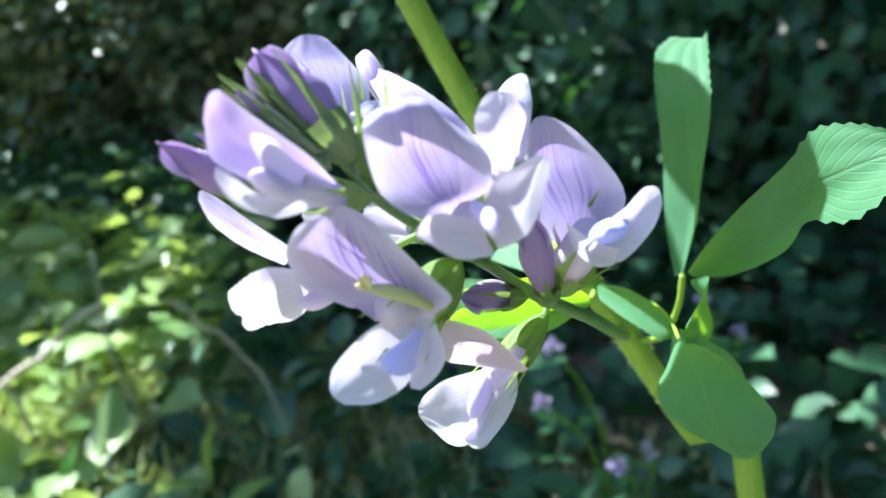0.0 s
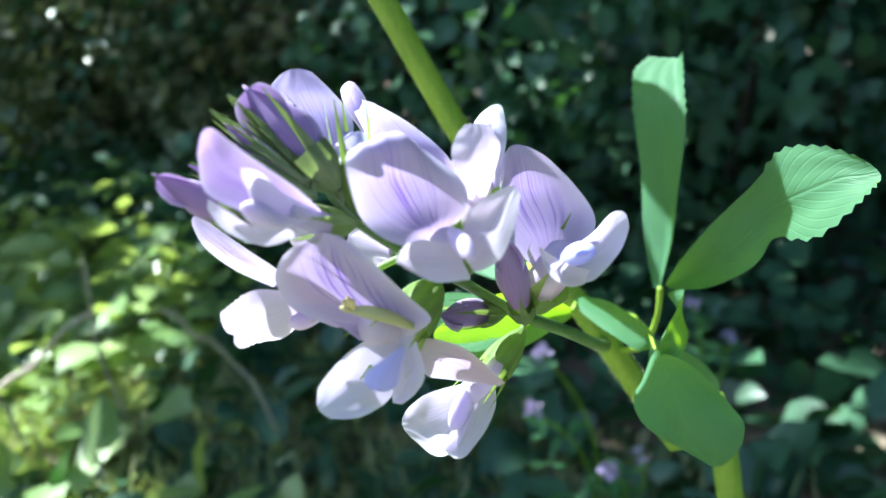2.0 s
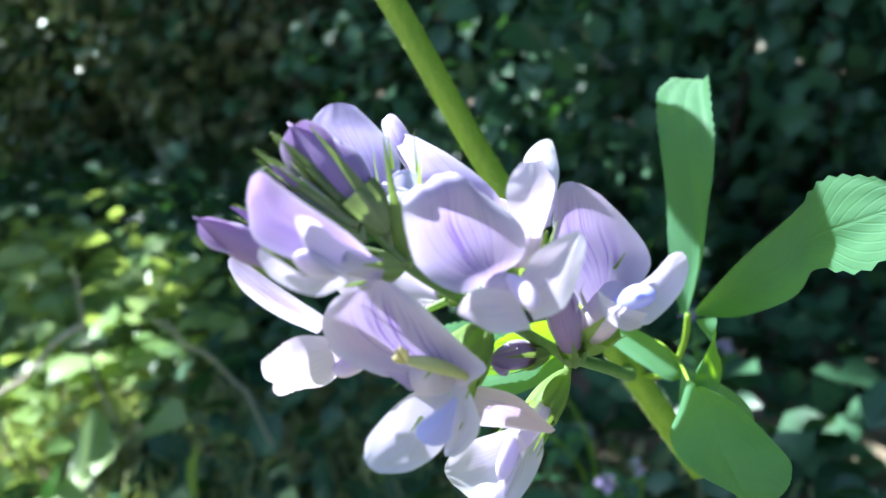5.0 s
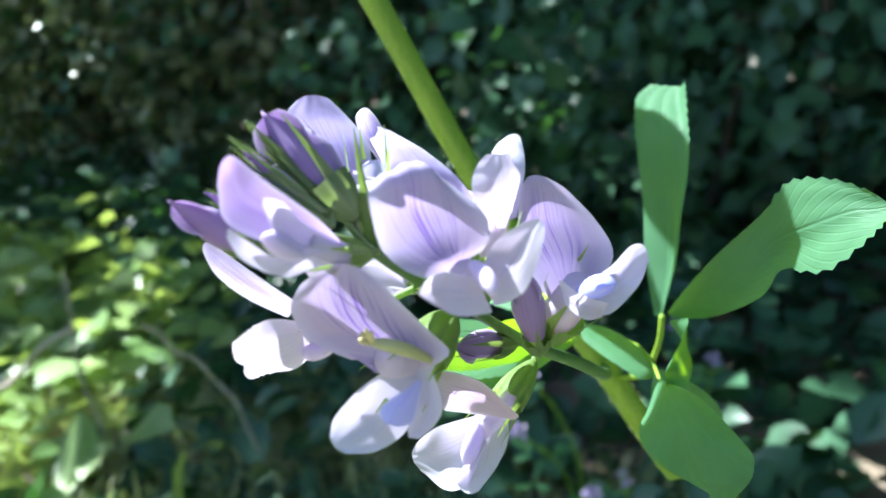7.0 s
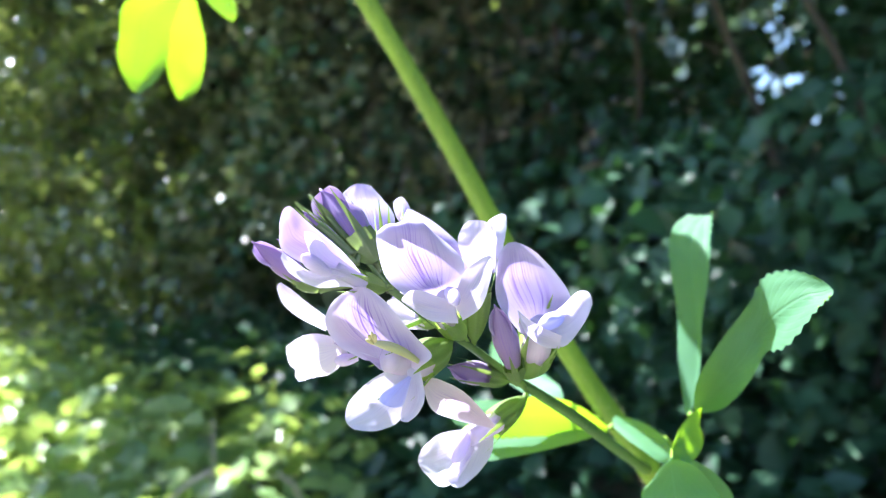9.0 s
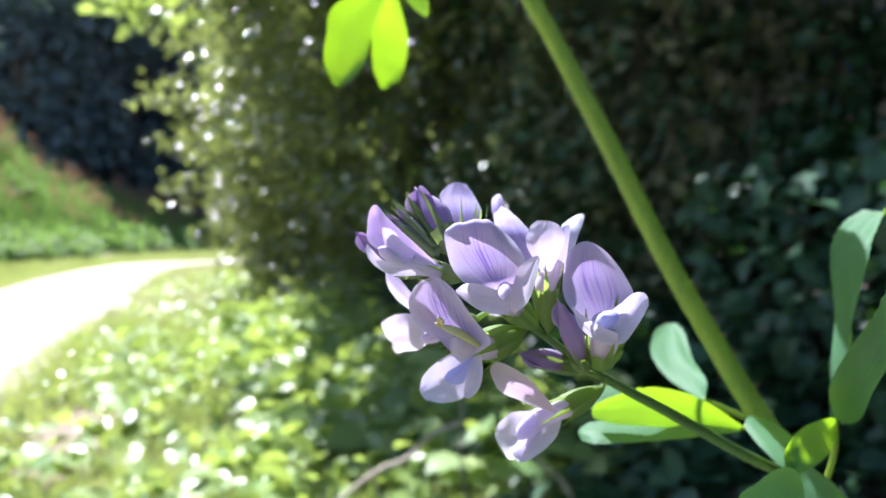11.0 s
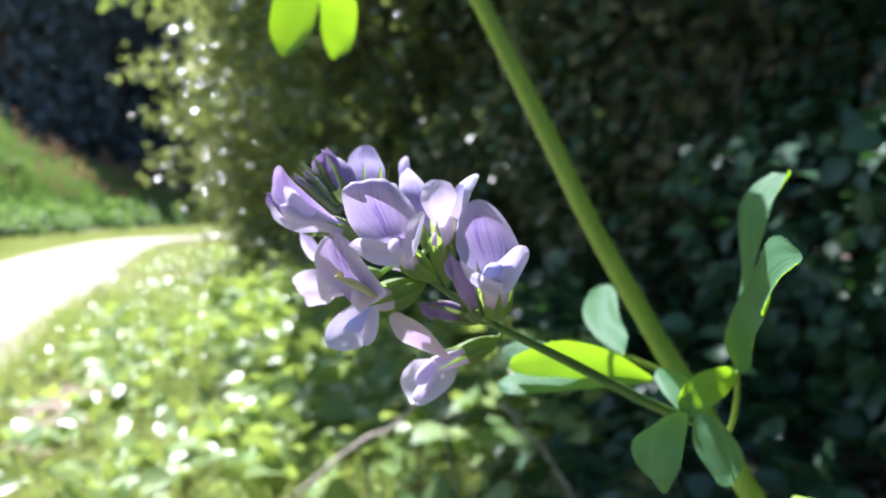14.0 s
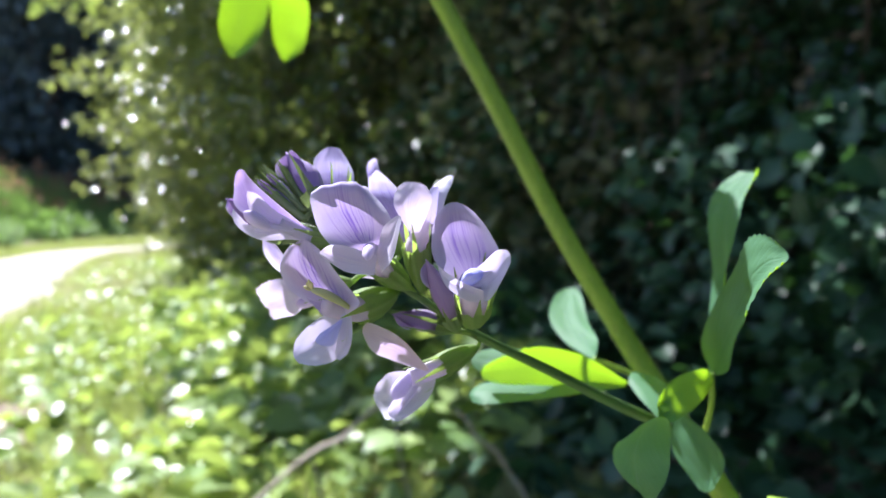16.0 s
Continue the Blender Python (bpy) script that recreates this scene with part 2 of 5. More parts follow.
def spline(values, t):
    """A smooth way through values, t from 0 to 1."""
    k = min(len(values) - 2, int(t * (len(values) - 1)))
    f = t * (len(values) - 1) - k
    a, b, c, d = (values[max(0, min(len(values) - 1, k + o))] for o in (-1, 0, 1, 2))
    return 0.5 * (2 * b + (c - a) * f + (2 * a - 5 * b + 4 * c - d) * f * f + (3 * b - a - 3 * c + d) * f ** 3)


def loft_data(ribs, dip=0.0, ruffle=0.02, end=0.0, notch=0.0, cleft=0.5, teeth=0.0, fold=0.0, seed=0, nu=18, nv=26):
    rng = random.Random(seed)
    ph = [rng.uniform(0, 6.3) for _ in range(5)]
    lo, hi = [Vector(r[0]) for r in ribs], [Vector(r[1]) for r in ribs]
    out = [dip + (r[2] if len(r) > 2 else 0.0) for r in ribs]
    wide = max((b - a).length for a, b in zip(lo, hi))
    verts, uvs = [], []
    for j in range(nv + 1):
        v = j / nv
        left, right, stand = spline(lo, v), spline(hi, v), spline(out, v)
        ahead = (spline(lo, min(1, v + 0.04)) + spline(hi, min(1, v + 0.04)) - spline(lo, max(0, v - 0.04)) - spline(hi, max(0, v - 0.04))).normalized()
        across = right - left
        n = across.cross(ahead).normalized()
        w = across.length / wide
        for i in range(nu + 1):
            u = i / nu
            s = 2 * u - 1
            lift = stand * (1 - s * s) * min(1.0, 1.6 * w) - fold * wide * (1 - abs(s)) * w
            wave = ruffle * wide * w * (math.sin(5.2 * v + 2.6 * s + ph[0]) * abs(s) ** 1.4 + 0.6 * math.sin(8.5 * v + ph[1]) * s ** 3
                                        + 0.5 * math.sin(4.4 * s + 2.0 * v + ph[2]) * math.sin(4.0 * v + ph[3]) + 0.22 * math.sin(13 * v * s + ph[4]))
            late = max(0.0, (v - 0.6) / 0.4) ** 2
            push = end * (1 - s * s) * late - notch * math.exp(-((u - cleft) / 0.10) ** 2) * late
            if teeth and v > 0.55 and i in (0, nu):
                side = across.normalized() * teeth * s * (1.0 if j % 2 else -0.5)
            else:
                side = Vector()
            verts.append(P(*(left + across * u + n * (lift + wave) + ahead * push + side)))
            uvs.append((u, v))
    k = nu + 1
    faces = [(j * k + i, j * k + i + 1, (j + 1) * k + i + 1, (j + 1) * k + i) for j in range(nv) for i in range(nu)]
    return verts, faces, uvs


def pod_data(base, tip, width, flat=0.7, bow=0.0, nu=12, nv=14, side=(1, 0, 0), sharp=False):
    """A closed, plump petal pair: elliptical rings from base to tip, bowed along its length."""
    base, tip = P(*base), P(*tip)
    axis = tip - base
    far, a = axis.length, axis.normalized()
    side = BASE.to_3x3() @ Vector(side)
    n = side.cross(a).normalized()
    s = a.cross(n).normalized()
    verts, uvs = [], []
    for j in range(nv + 1):
        v = j / nv
        r = width / 200 * (0.32 + 0.68 * math.sin(math.pi * min(1.0, 0.08 + 0.72 * v))) * math.sqrt(max(0.0015, 1 - max(0.0, (v - 0.6) / 0.402) ** 2.6))
        if sharp:
            r = width / 200 * (0.35 + 0.65 * math.sin(math.pi * min(1.0, 0.1 + 0.8 * v))) * max(0.05, 1 - max(0.0, (v - 0.35) / 0.65) ** 1.7)
        c = base + axis * v + n * bow * far * math.sin(math.pi * v)
        for i in range(nu):
            an = 2 * math.pi * i / nu
            ridge = 1 + 0.10 * math.cos(an) ** 8
            verts.append(c + (s * math.cos(an) * ridge + n * math.sin(an) * flat) * r)
            uvs.append((abs(2 * i / nu - 1), v))
    faces = [(j * nu + i, j * nu + (i + 1) % nu, (j + 1) * nu + (i + 1) % nu, (j + 1) * nu + i) for j in range(nv) for i in range(nu)]
    faces.append(tuple(nv * nu + i for i in range(nu)))
    return verts, faces, uvs


def tube_data(points, radii, sides=8, cap=True, ridge=0.0):
    """A round or ribbed tube through world places; smooth between them."""
    pts, rad = [], []
    for k in range(len(points) - 1):
        p0, p1, p2, p3 = (points[max(0, min(len(points) - 1, k + o))] for o in (-1, 0, 1, 2))
        for m in range(6):
            t = m / 6
            pts.append(0.5 * ((2 * p1) + (p2 - p0) * t + (2 * p0 - 5 * p1 + 4 * p2 - p3) * t * t + (3 * p1 - p0 - 3 * p2 + p3) * t ** 3))
            rad.append(radii[k] * (1 - t) + radii[k + 1] * t)
    pts.append(points[-1])
    rad.append(radii[-1])
    verts, faces, uvs = [], [], []
    ref = Vector((0.3, 0.9, 0.2))
    for k, p in enumerate(pts):
        d = (pts[min(k + 1, len(pts) - 1)] - pts[max(k - 1, 0)]).normalized()
        s = d.cross(ref).normalized()
        ref2 = s.cross(d)
        for i in range(sides):
            an = 2 * math.pi * i / sides
            verts.append(p + (s * math.cos(an) + ref2 * math.sin(an)) * rad[k] * (1 + ridge * math.cos(5 * an)))
            uvs.append((i / sides, k / len(pts)))
    for k in range(len(pts) - 1):
        for i in range(sides):
            j = (i + 1) % sides
            faces.append((k * sides + i, k * sides + j, (k + 1) * sides + j, (k + 1) * sides + i))
    if cap:
        faces.append(tuple(range(sides))[::-1])
        faces.append(tuple((len(pts) - 1) * sides + i for i in range(sides)))
    return verts, faces, uvs


def tube(name, points, radii, material, parent, label="", sides=8, ridge=0.0):
    v, f, u = tube_data(points, radii, sides, True, ridge)
    return part(name, mesh_of(name, v, f, material, u), parent, label)


def join(*pieces):
    verts, faces, uvs = [], [], []
    for v, f, u in pieces:
        o = len(verts)
        verts += v
        faces += [tuple(i + o for i in q) for q in f]
        uvs += u
    return verts, faces, uvs


def calyx_data(root, base, mouth, r, teeth, seed=0, spread=0.5):
    """Pedicel, tube and five narrow teeth of a calyx; root is where the pedicel leaves the rachis."""
    rng = random.Random(seed)
    root, base, mouth = P(*root), P(*base), P(*mouth)
    d = (mouth - base).normalized()
    s = d.cross(Vector((0.2, 0.3, 0.9))).normalized()
    n = s.cross(d)
    r, teeth = r / 100, teeth / 100
    far = (mouth - base).length
    pieces = [tube_data([root, root.lerp(base, 0.6) + Vector((0, 0, 0.0002)), base], [0.00035, 0.0003, 0.0004], 6)]
    verts, faces, uvs = [], [], []
    for j in range(9):
        v = j / 8
        w = (0.00035 + (r - 0.00035) * math.sin(math.pi / 2 * min(1.0, v * 1.25)) ** 0.8)
        for i in range(40):
            an = 2 * math.pi * i / 40
            out = s * math.cos(an) + n * math.sin(an)
            verts.append(base + d * far * v + out * w * (1 + 0.09 * math.cos(an * 10) * v))
            uvs.append((i / 40, v))
    faces = [(j * 40 + i, j * 40 + (i + 1) % 40, (j + 1) * 40 + (i + 1) % 40, (j + 1) * 40 + i) for j in range(8) for i in range(40)]
    pieces.append((verts, faces, uvs))
    for k in range(5):
        an = 2 * math.pi * (k + 0.3) / 5
        out = s * math.cos(an) + n * math.sin(an)
        across = d.cross(out).normalized()
        b = mouth + out * r * 0.93 - d * far * 0.1
        t = mouth + out * r * (1 + spread * rng.uniform(0.6, 1.4)) + d * teeth * rng.uniform(0.8, 1.2)
        pieces.append(tooth(b, t, across, r))
    return join(*pieces)


def tooth(b, t, across, r):
    verts, uvs = [], []
    n = (t - b).cross(across).normalized()
    for j in range(6):
        v = j / 5
        w = r * 0.25 * (1 - v) ** 1.1 + 0.00004
        for u in (-1, 0, 1):
            verts.append(b.lerp(t, v) + across * w * u + n * (w * 0.25 * (1 - abs(u)) + 0.0003 * v * v))
            uvs.append((0.5 + 0.5 * u, v))
    faces = [(j * 3 + i, j * 3 + i + 1, j * 3 + i + 4, j * 3 + i + 3) for j in range(5) for i in range(2)]
    return verts, faces, uvs


# ---- ground, path and bank ----
ALONG, OUT = Vector((-0.70, 0.714)), Vector((-0.714, -0.70))  # along the hedge away from the eye; from the hedge to the path
FOOT = Vector((0.35, 1.55))  # a point of the hedge's foot


def lay(s, q, z=0.0):
    """A place s metres along the hedge and q metres out from its foot."""
    p = FOOT + ALONG * s + OUT * q
    return Vector((p.x, p.y, z))


def bend_of(s):
    """The path bends round the end of the hedge."""
    return -0.02 * max(0.0, s - 8.5) ** 2 - 0.6 * max(0.0, s - 13.2) ** 2


def bank_foot(s):
    """How far out from the hedge the bank begins to rise."""
    k = max(0.0, s - 13)
    return 4.9 - 0.18 * k - 0.012 * k * k


def height(x, y):
    d = Vector((x, y)) - FOOT
    s, q = d.dot(ALONG), d.dot(OUT)
    z = 0.0
    b = q - bank_foot(s)
    if b > 0 and s > -6:
        crest = min(2.5, max(0.4, 2.5 - 0.22 * (s - 20))) * min(1.0, (s + 6) / 6)
        z += min(1.0, b / 4.0) ** 1.2 * crest * (1 + 0.25 * noise.noise(Vector((x * 0.25, y * 0.25, 6))))
    q -= bend_of(s)
    if q < 1.6 and -4 < s < 14:
        z += 0.05 * min(1, (1.6 - q))
    return z + 0.02 * noise.noise(Vector((x * 0.9, y * 0.9, 0))) * (0.0 if 1.7 < q < 3.6 else 1.0)


def build_ground():
    n = 140
    ticks = [math.sinh(6.2 * (2 * i / n - 1)) / math.sinh(6.2) * 600 for i in range(n + 1)]
    verts = [(x - 2, y + 3, height(x - 2, y + 3)) for y in ticks for x in ticks]
    faces = [(j * (n + 1) + i, j * (n + 1) + i + 1, (j + 1) * (n + 1) + i + 1, (j + 1) * (n + 1) + i) for j in range(n) for i in range(n)]
    tagged(new("ground", mesh_of("ground", verts, faces, SOIL)), "dark soil under grass and groundcover beside a path", "ground", kind="structure")
    verts, faces = [], []
    rows, cols = 90, 10
    for j in range(rows + 1):
        s = -8 + 24.5 * j / rows
        for i in range(cols + 1):
            k = i / cols
            edge = 0.07 * noise.noise(Vector((s * 1.3, 7 if i < 5 else 21, 0))) * abs(2 * k - 1)
            q = 2.0 + 1.3 * k + bend_of(s) + edge
            p = lay(s, q)
            top = 0.03 * (1 - (2 * k - 1) ** 2) + 0.012
            verts.append((p.x, p.y, max(0, height(p.x, p.y)) + top + 0.006 * noise.noise(p * 3)))
    faces = [(j * (cols + 1) + i, j * (cols + 1) + i + 1, (j + 1) * (cols + 1) + i + 1, (j + 1) * (cols + 1) + i) for j in range(rows) for i in range(cols)]
    tagged(new("path", mesh_of("path", verts, faces, SAND)), "pale sandy footpath bending round the hedge in sun", "path", kind="structure")


build_ground()


def scatter(name, spots, material, label, category, shape=0, kind="stuff"):
    """One mesh of many small leaves: spots are (place, way along, way up, length, width)."""
    count = len(spots)
    pos = np.array([s[0][:] for s in spots])
    a = np.array([s[1][:] for s in spots])
    up = np.array([s[2][:] for s in spots])
    ln = np.array([s[3] for s in spots])[:, None]
    wd = np.array([s[4] for s in spots])[:, None]
    a /= np.linalg.norm(a, axis=1, keepdims=True)
    sd = np.cross(a, up)
    sd /= np.linalg.norm(sd, axis=1, keepdims=True) + 1e-9
    up = np.cross(sd, a)
    if shape == 0:  # a broad leaf folded along its rib
        rows = [(0, 0, 0), (0.3, 0.5, 0.10), (0.68, 0.42, 0.08), (1, 0, -0.10), (0.68, -0.42, 0.08), (0.3, -0.5, 0.10), (0.5, 0, 0)]
        faces = [(0, 1, 6), (1, 2, 6), (2, 3, 6), (3, 4, 6), (4, 5, 6), (5, 0, 6)]
    else:  # a narrow arching blade
        rows = [(0, -0.5, 0), (0, 0.5, 0), (0.5, -0.4, 0.06), (0.5, 0.4, 0.06), (0.85, -0.2, -0.05), (0.85, 0.2, -0.05), (1, 0, -0.16)]
        faces = [(0, 1, 3), (0, 3, 2), (2, 3, 5), (2, 5, 4), (4, 5, 6)]
    k = len(rows)
    v = np.empty((count, k, 3))
    for i, (x, y, z) in enumerate(rows):
        v[:, i] = pos + a * x * ln + sd * y * wd + up * z * ln
    f = (np.array(faces)[None] + (np.arange(count) * k)[:, None, None]).reshape(-1, 3)
    me = bpy.data.meshes.new(name)
    me.vertices.add(count * k)
    me.vertices.foreach_set("co", v.ravel())
    me.loops.add(f.size)
    me.loops.foreach_set("vertex_index", f.ravel())
    me.polygons.add(len(f))
    me.polygons.foreach_set("loop_start", np.arange(0, f.size, 3))
    me.materials.append(material)
    me.update(calc_edges=True)
    me.shade_smooth()
    ob = new(name, me)
    return tagged(ob, label, category, kind=kind) if label else ob


def any_way(rng, tilt=1.0):
    v = Vector((rng.gauss(0, 1), rng.gauss(0, 1), rng.gauss(0, 1) * tilt))
    return v.normalized() if v.length > 1e-6 else Vector((1, 0, 0))


def hedge_spots(rng, count, s0, s1, top, size, thick=0.8, bulge=0.35, low=0.0, spray=0.0, holes=True, thin=0.0):
    """Leaves of a hedge: most near its uneven front, hanging outwards and down."""
    spots = []
    while len(spots) < count:
        s, z = rng.uniform(s0, s1), low + (top - low) * rng.random()
        front = bulge * (noise.noise(Vector((s * 0.8, z * 0.9, 3))) + 0.5 * noise.noise(Vector((s * 2.3, z * 2.1, 9)))) + 0.15 * math.sin(z * 1.1)
        front -= 0.35 * max(0.0, 1 - z / 0.6) * (s < 1.2)
        front += spray * max(0.0, noise.noise(Vector((s * 4.5, z * 4.5, 31)))) * 1.6
        front -= 1.2 * math.exp(-((s - 0.45) / 0.80) ** 2) * min(1.0, max(0.0, (z - 0.72) / 0.35)) * (z < 1.75)
        k = min(1.0, max(0.0, (s - 2.2) / 3.6))
        front += (0.50 + 0.29 * min(z, 2.0)) * k * k * (3 - 2 * k)
        if holes and noise.noise(Vector((s * 3.1, z * 3.1, 5))) < -0.32 and rng.random() < 0.7:
            continue
        if 1.0 < s < 4.0 and z > 0.45 and rng.random() < thin:
            continue
        q = front - thick * rng.random() ** 1.8
        p = lay(s, q, z + 0.03)
        out = Vector((OUT.x, OUT.y, 0))
        a = (out * rng.uniform(0.1, 1.0) + any_way(rng) * 0.8 + Vector((0, 0, -0.45))).normalized()
        up = (Vector((0, 0, 1)) * 0.8 + out * 0.6 + any_way(rng) * 0.7).normalized()
        ln = size * rng.uniform(0.6, 1.35)
        spots.append((p, a, up, ln, ln * rng.uniform(0.55, 0.85)))
    return spots


def build_hedge():
    rng = random.Random(11)
    scatter("hedge_foliage", hedge_spots(rng, 35000, -5.0, 4.2, 3.2, 0.055, thin=0.12), HEDGE, "dark ivy and bramble leaves in a shaded hedge", "hedge")
    scatter("bramble_foliage", hedge_spots(rng, 16000, 1.1, 4.2, 3.2, 0.052, 0.35), BRAMBLE, "dull olive bramble leaves in the shaded hedge", "bramble")
    deep = scatter("hedge_depth", hedge_spots(rng, 44000, -6.0, 9.0, 3.8, 0.13, 0.7, 0.2, holes=False), HEDGE, "deep shaded leaves inside the hedge", "hedge")
    deep.location = (-OUT.x * 0.8, -OUT.y * 0.8, 0)
    shoots, own = [], random.Random(14)
    for k in range(40):
        s, q, z = own.uniform(-0.22, 0.34), own.uniform(0.0, 0.28), own.uniform(0.28, 0.68)
        for m in range(own.randint(3, 8)):
            ln = own.uniform(0.035, 0.065)
            p = lay(s + own.gauss(0, 0.04), q + own.gauss(0, 0.03), z + own.gauss(0, 0.035))
            shoots.append((p, (any_way(own) + Vector((OUT.x, OUT.y, -0.4)) * 0.8).normalized(), (Vector((-0.3, -0.2, 1)) + any_way(own) * 0.6).normalized(), ln, ln * own.uniform(0.6, 0.85)))
    scatter("ivy_shoots", shoots, HEDGE, "ivy shoots reaching out of the hedge into flecks of sun", "ivy")
    scatter("bush_foliage", hedge_spots(rng, 23000, 2.5, 7.2, 3.3, 0.060, 0.8, 0.60, 0.0, 0.7), BUSH, "small sunlit olive leaves of a bush beside the path", "bush")
    scatter("far_hedge_foliage", hedge_spots(rng, 16000, 6.5, 15, 4.0, 0.08, 1.2, 0.5), BUSH, "distant bush leaves along the path", "bush")


build_hedge()


def stick(name, points, r0, r1, material, label, category, group=""):
    v, f, u = tube_data(points, [r0 + (r1 - r0) * i / (len(points) - 1) for i in range(len(points))], 7)
    return tagged(new(name, mesh_of(name, v, f, material, u)), label, category, group)


def build_branches():
    rng = random.Random(5)
    for k in range(26):
        s = rng.uniform(-3, 8)
        p = lay(s, rng.uniform(-1.1, -0.6), 0.0)
        pts = [p]
        for m in range(5):
            p = p + Vector((rng.uniform(-0.16, 0.16), rng.uniform(-0.16, 0.16), rng.uniform(0.4, 0.7)))
            pts.append(p)
        stick("hedge_stem", pts, rng.uniform(0.008, 0.02), 0.004, BARK, "thin dark woody stem inside the hedge", "branch", "stems of the hedge")


build_branches()


def build_brush():
    """Dry brown stems tangled in the front of the hedge."""
    rng = random.Random(29)
    spots = []
    for k in range(2400):
        s, z = rng.uniform(0.9, 4.6), 0.15 + 2.6 * rng.random()
        bulge = min(1.0, max(0.0, (s - 2.2) / 3.6))
        q = (0.50 + 0.29 * min(z, 2.0)) * bulge * bulge * (3 - 2 * bulge) + rng.uniform(-0.6, -0.05)
        way = Vector((rng.gauss(0, 0.45), rng.gauss(0, 0.45), rng.choice((1, 1, -0.6)))) + Vector((OUT.x, OUT.y, 0)) * rng.uniform(-0.2, 0.4)
        spots.append((lay(s, q, z), way, any_way(rng), rng.uniform(0.12, 0.40), rng.uniform(0.004, 0.011)))
    scatter("dry_brush", spots, DRY, "dry brown stems tangled in the hedge", "brush", 1)


build_brush()


def build_cover():
    rng = random.Random(21)
    spots, low = [], []
    while len(spots) + len(low) < 15500:
        s = rng.uniform(-2.6, 9.0) if rng.random() < 0.5 else rng.uniform(-1.5, 4)
        q = rng.uniform(-0.25, 1.75 if s < 3.5 else 1.35) + 0.25 * noise.noise(Vector((s * 1.5, 2, 0)))
        thick = max(0.0, 1 - max(0.0, q - 0.35) / 0.9)
        if rng.random() > 0.22 + thick or (s < 0.95 - 0.4 * q and rng.random() < 0.6 + 0.4 * (s < 0.4 and q < 0.9)):
            continue
        z = (0.05 + 0.38 * thick * rng.random() + 0.08 * noise.noise(Vector((s * 3, q * 3, 0)))) * rng.uniform(0.4, 1)
        p = lay(s, q, max(0.02, z))
        a = (any_way(rng, 0.4) + Vector((OUT.x, OUT.y, 0)) * 0.4).normalized()
        up = (Vector((0, 0, 1.2)) + any_way(rng) * 0.8).normalized()
        ln = rng.uniform(0.040, 0.092)
        # Leaves in the shaded strip get the darker ivy colour, painting shade in.
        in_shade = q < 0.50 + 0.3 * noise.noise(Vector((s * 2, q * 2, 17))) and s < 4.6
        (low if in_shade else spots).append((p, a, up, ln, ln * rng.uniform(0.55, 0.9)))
    scatter("shade_toned_ivy", low, HEDGE, "low ivy leaves at the foot of the hedge, coloured darker for shade", "ivy")
    for k in range(1500):
        s, q = rng.uniform(0.6, 4.2), rng.uniform(0.62, 1.2)
        ln = rng.uniform(0.07, 0.12)
        spots.append((lay(s, q, rng.uniform(0.10, 0.42) * max(0.3, 1 - q)), (any_way(rng, 0.4) + Vector((OUT.x, OUT.y, 0)) * 0.4).normalized(), (Vector((0, 0, 1)) + any_way(rng) * 0.9).normalized(), ln, ln * rng.uniform(0.5, 0.8)))
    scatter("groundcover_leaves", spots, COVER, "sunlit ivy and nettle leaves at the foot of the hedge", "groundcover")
    own = random.Random(23)
    ivy = []
    while len(ivy) < 9500:
        s, q = own.uniform(-5.5, 1.6), own.uniform(-0.3, 1.75)
        ragged = 0.35 * noise.noise(Vector((s * 1.3, q * 1.3, 12)))
        if s > 1.3 - 0.9 * q + ragged or q > 1.35 + ragged or (s < -1.5 and own.random() < 0.4):
            continue
        p = lay(s, q, 0.02 + 0.22 * own.random() * max(0.25, 1 - q / 1.2))
        ln = own.uniform(0.04, 0.085)
        ivy.append((p, any_way(own, 0.4), (Vector((0, 0, 1.0)) + any_way(own) * 0.8).normalized(), ln, ln * own.uniform(0.6, 0.9)))
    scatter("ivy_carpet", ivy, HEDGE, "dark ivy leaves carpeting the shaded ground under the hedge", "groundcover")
    spots = []
    while len(spots) < 60000:
        s = rng.uniform(-4, 13) if rng.random() < 0.4 else rng.uniform(-0.5, 4.5)
        q = rng.uniform(0.5, 2.1) + bend_of(s)
        worn = ((s - 1.42) / 0.42) ** 2 + ((q - 1.70) / 0.11) ** 2 + 0.8 * noise.noise(Vector((s * 6, q * 6, 4)))
        if worn < 1 or (q > 1.9 and rng.random() < (q - 1.9) * 4) or (noise.noise(Vector((s * 2.1, q * 2.1, 4))) < -0.42 and rng.random() < 0.7):
            continue
        p = lay(s, q)
        p.z = height(p.x, p.y)
        ln, lie = rng.uniform(0.03, 0.085), rng.choice((0.5, 0.5, 2.0))
        spots.append((p + Vector((0, 0, 0.004)), Vector((rng.gauss(0, lie), rng.gauss(0, lie), 1)), any_way(rng, 0.2), ln, rng.uniform(0.003, 0.007)))
    weeds, sown = [], random.Random(26)
    for k in range(210):
        s, q = sown.uniform(0.4, 9.0), sown.uniform(0.75, 1.92)
        if ((s - 1.42) / 0.42) ** 2 + ((q - 1.70) / 0.11) ** 2 < 1:
            continue
        c, r = lay(s, q), sown.uniform(0.03, 0.09)
        for m in range(sown.randint(8, 22)):
            d = any_way(sown, 0.3)
            ln = sown.uniform(0.025, 0.06)
            weeds.append((Vector((c.x + d.x * r, c.y + d.y * r, 0.015 + height(c.x, c.y) + sown.uniform(0, 0.09) * r / 0.09)), (d + Vector((0, 0, 0.5))).normalized(), (Vector((0, 0, 1)) + any_way(sown) * 0.4).normalized(), ln, ln * sown.uniform(0.4, 0.75)))
    scatter("verge_weeds", weeds, COVER, "low broad-leaved weeds in the short grass of the verge", "weeds")
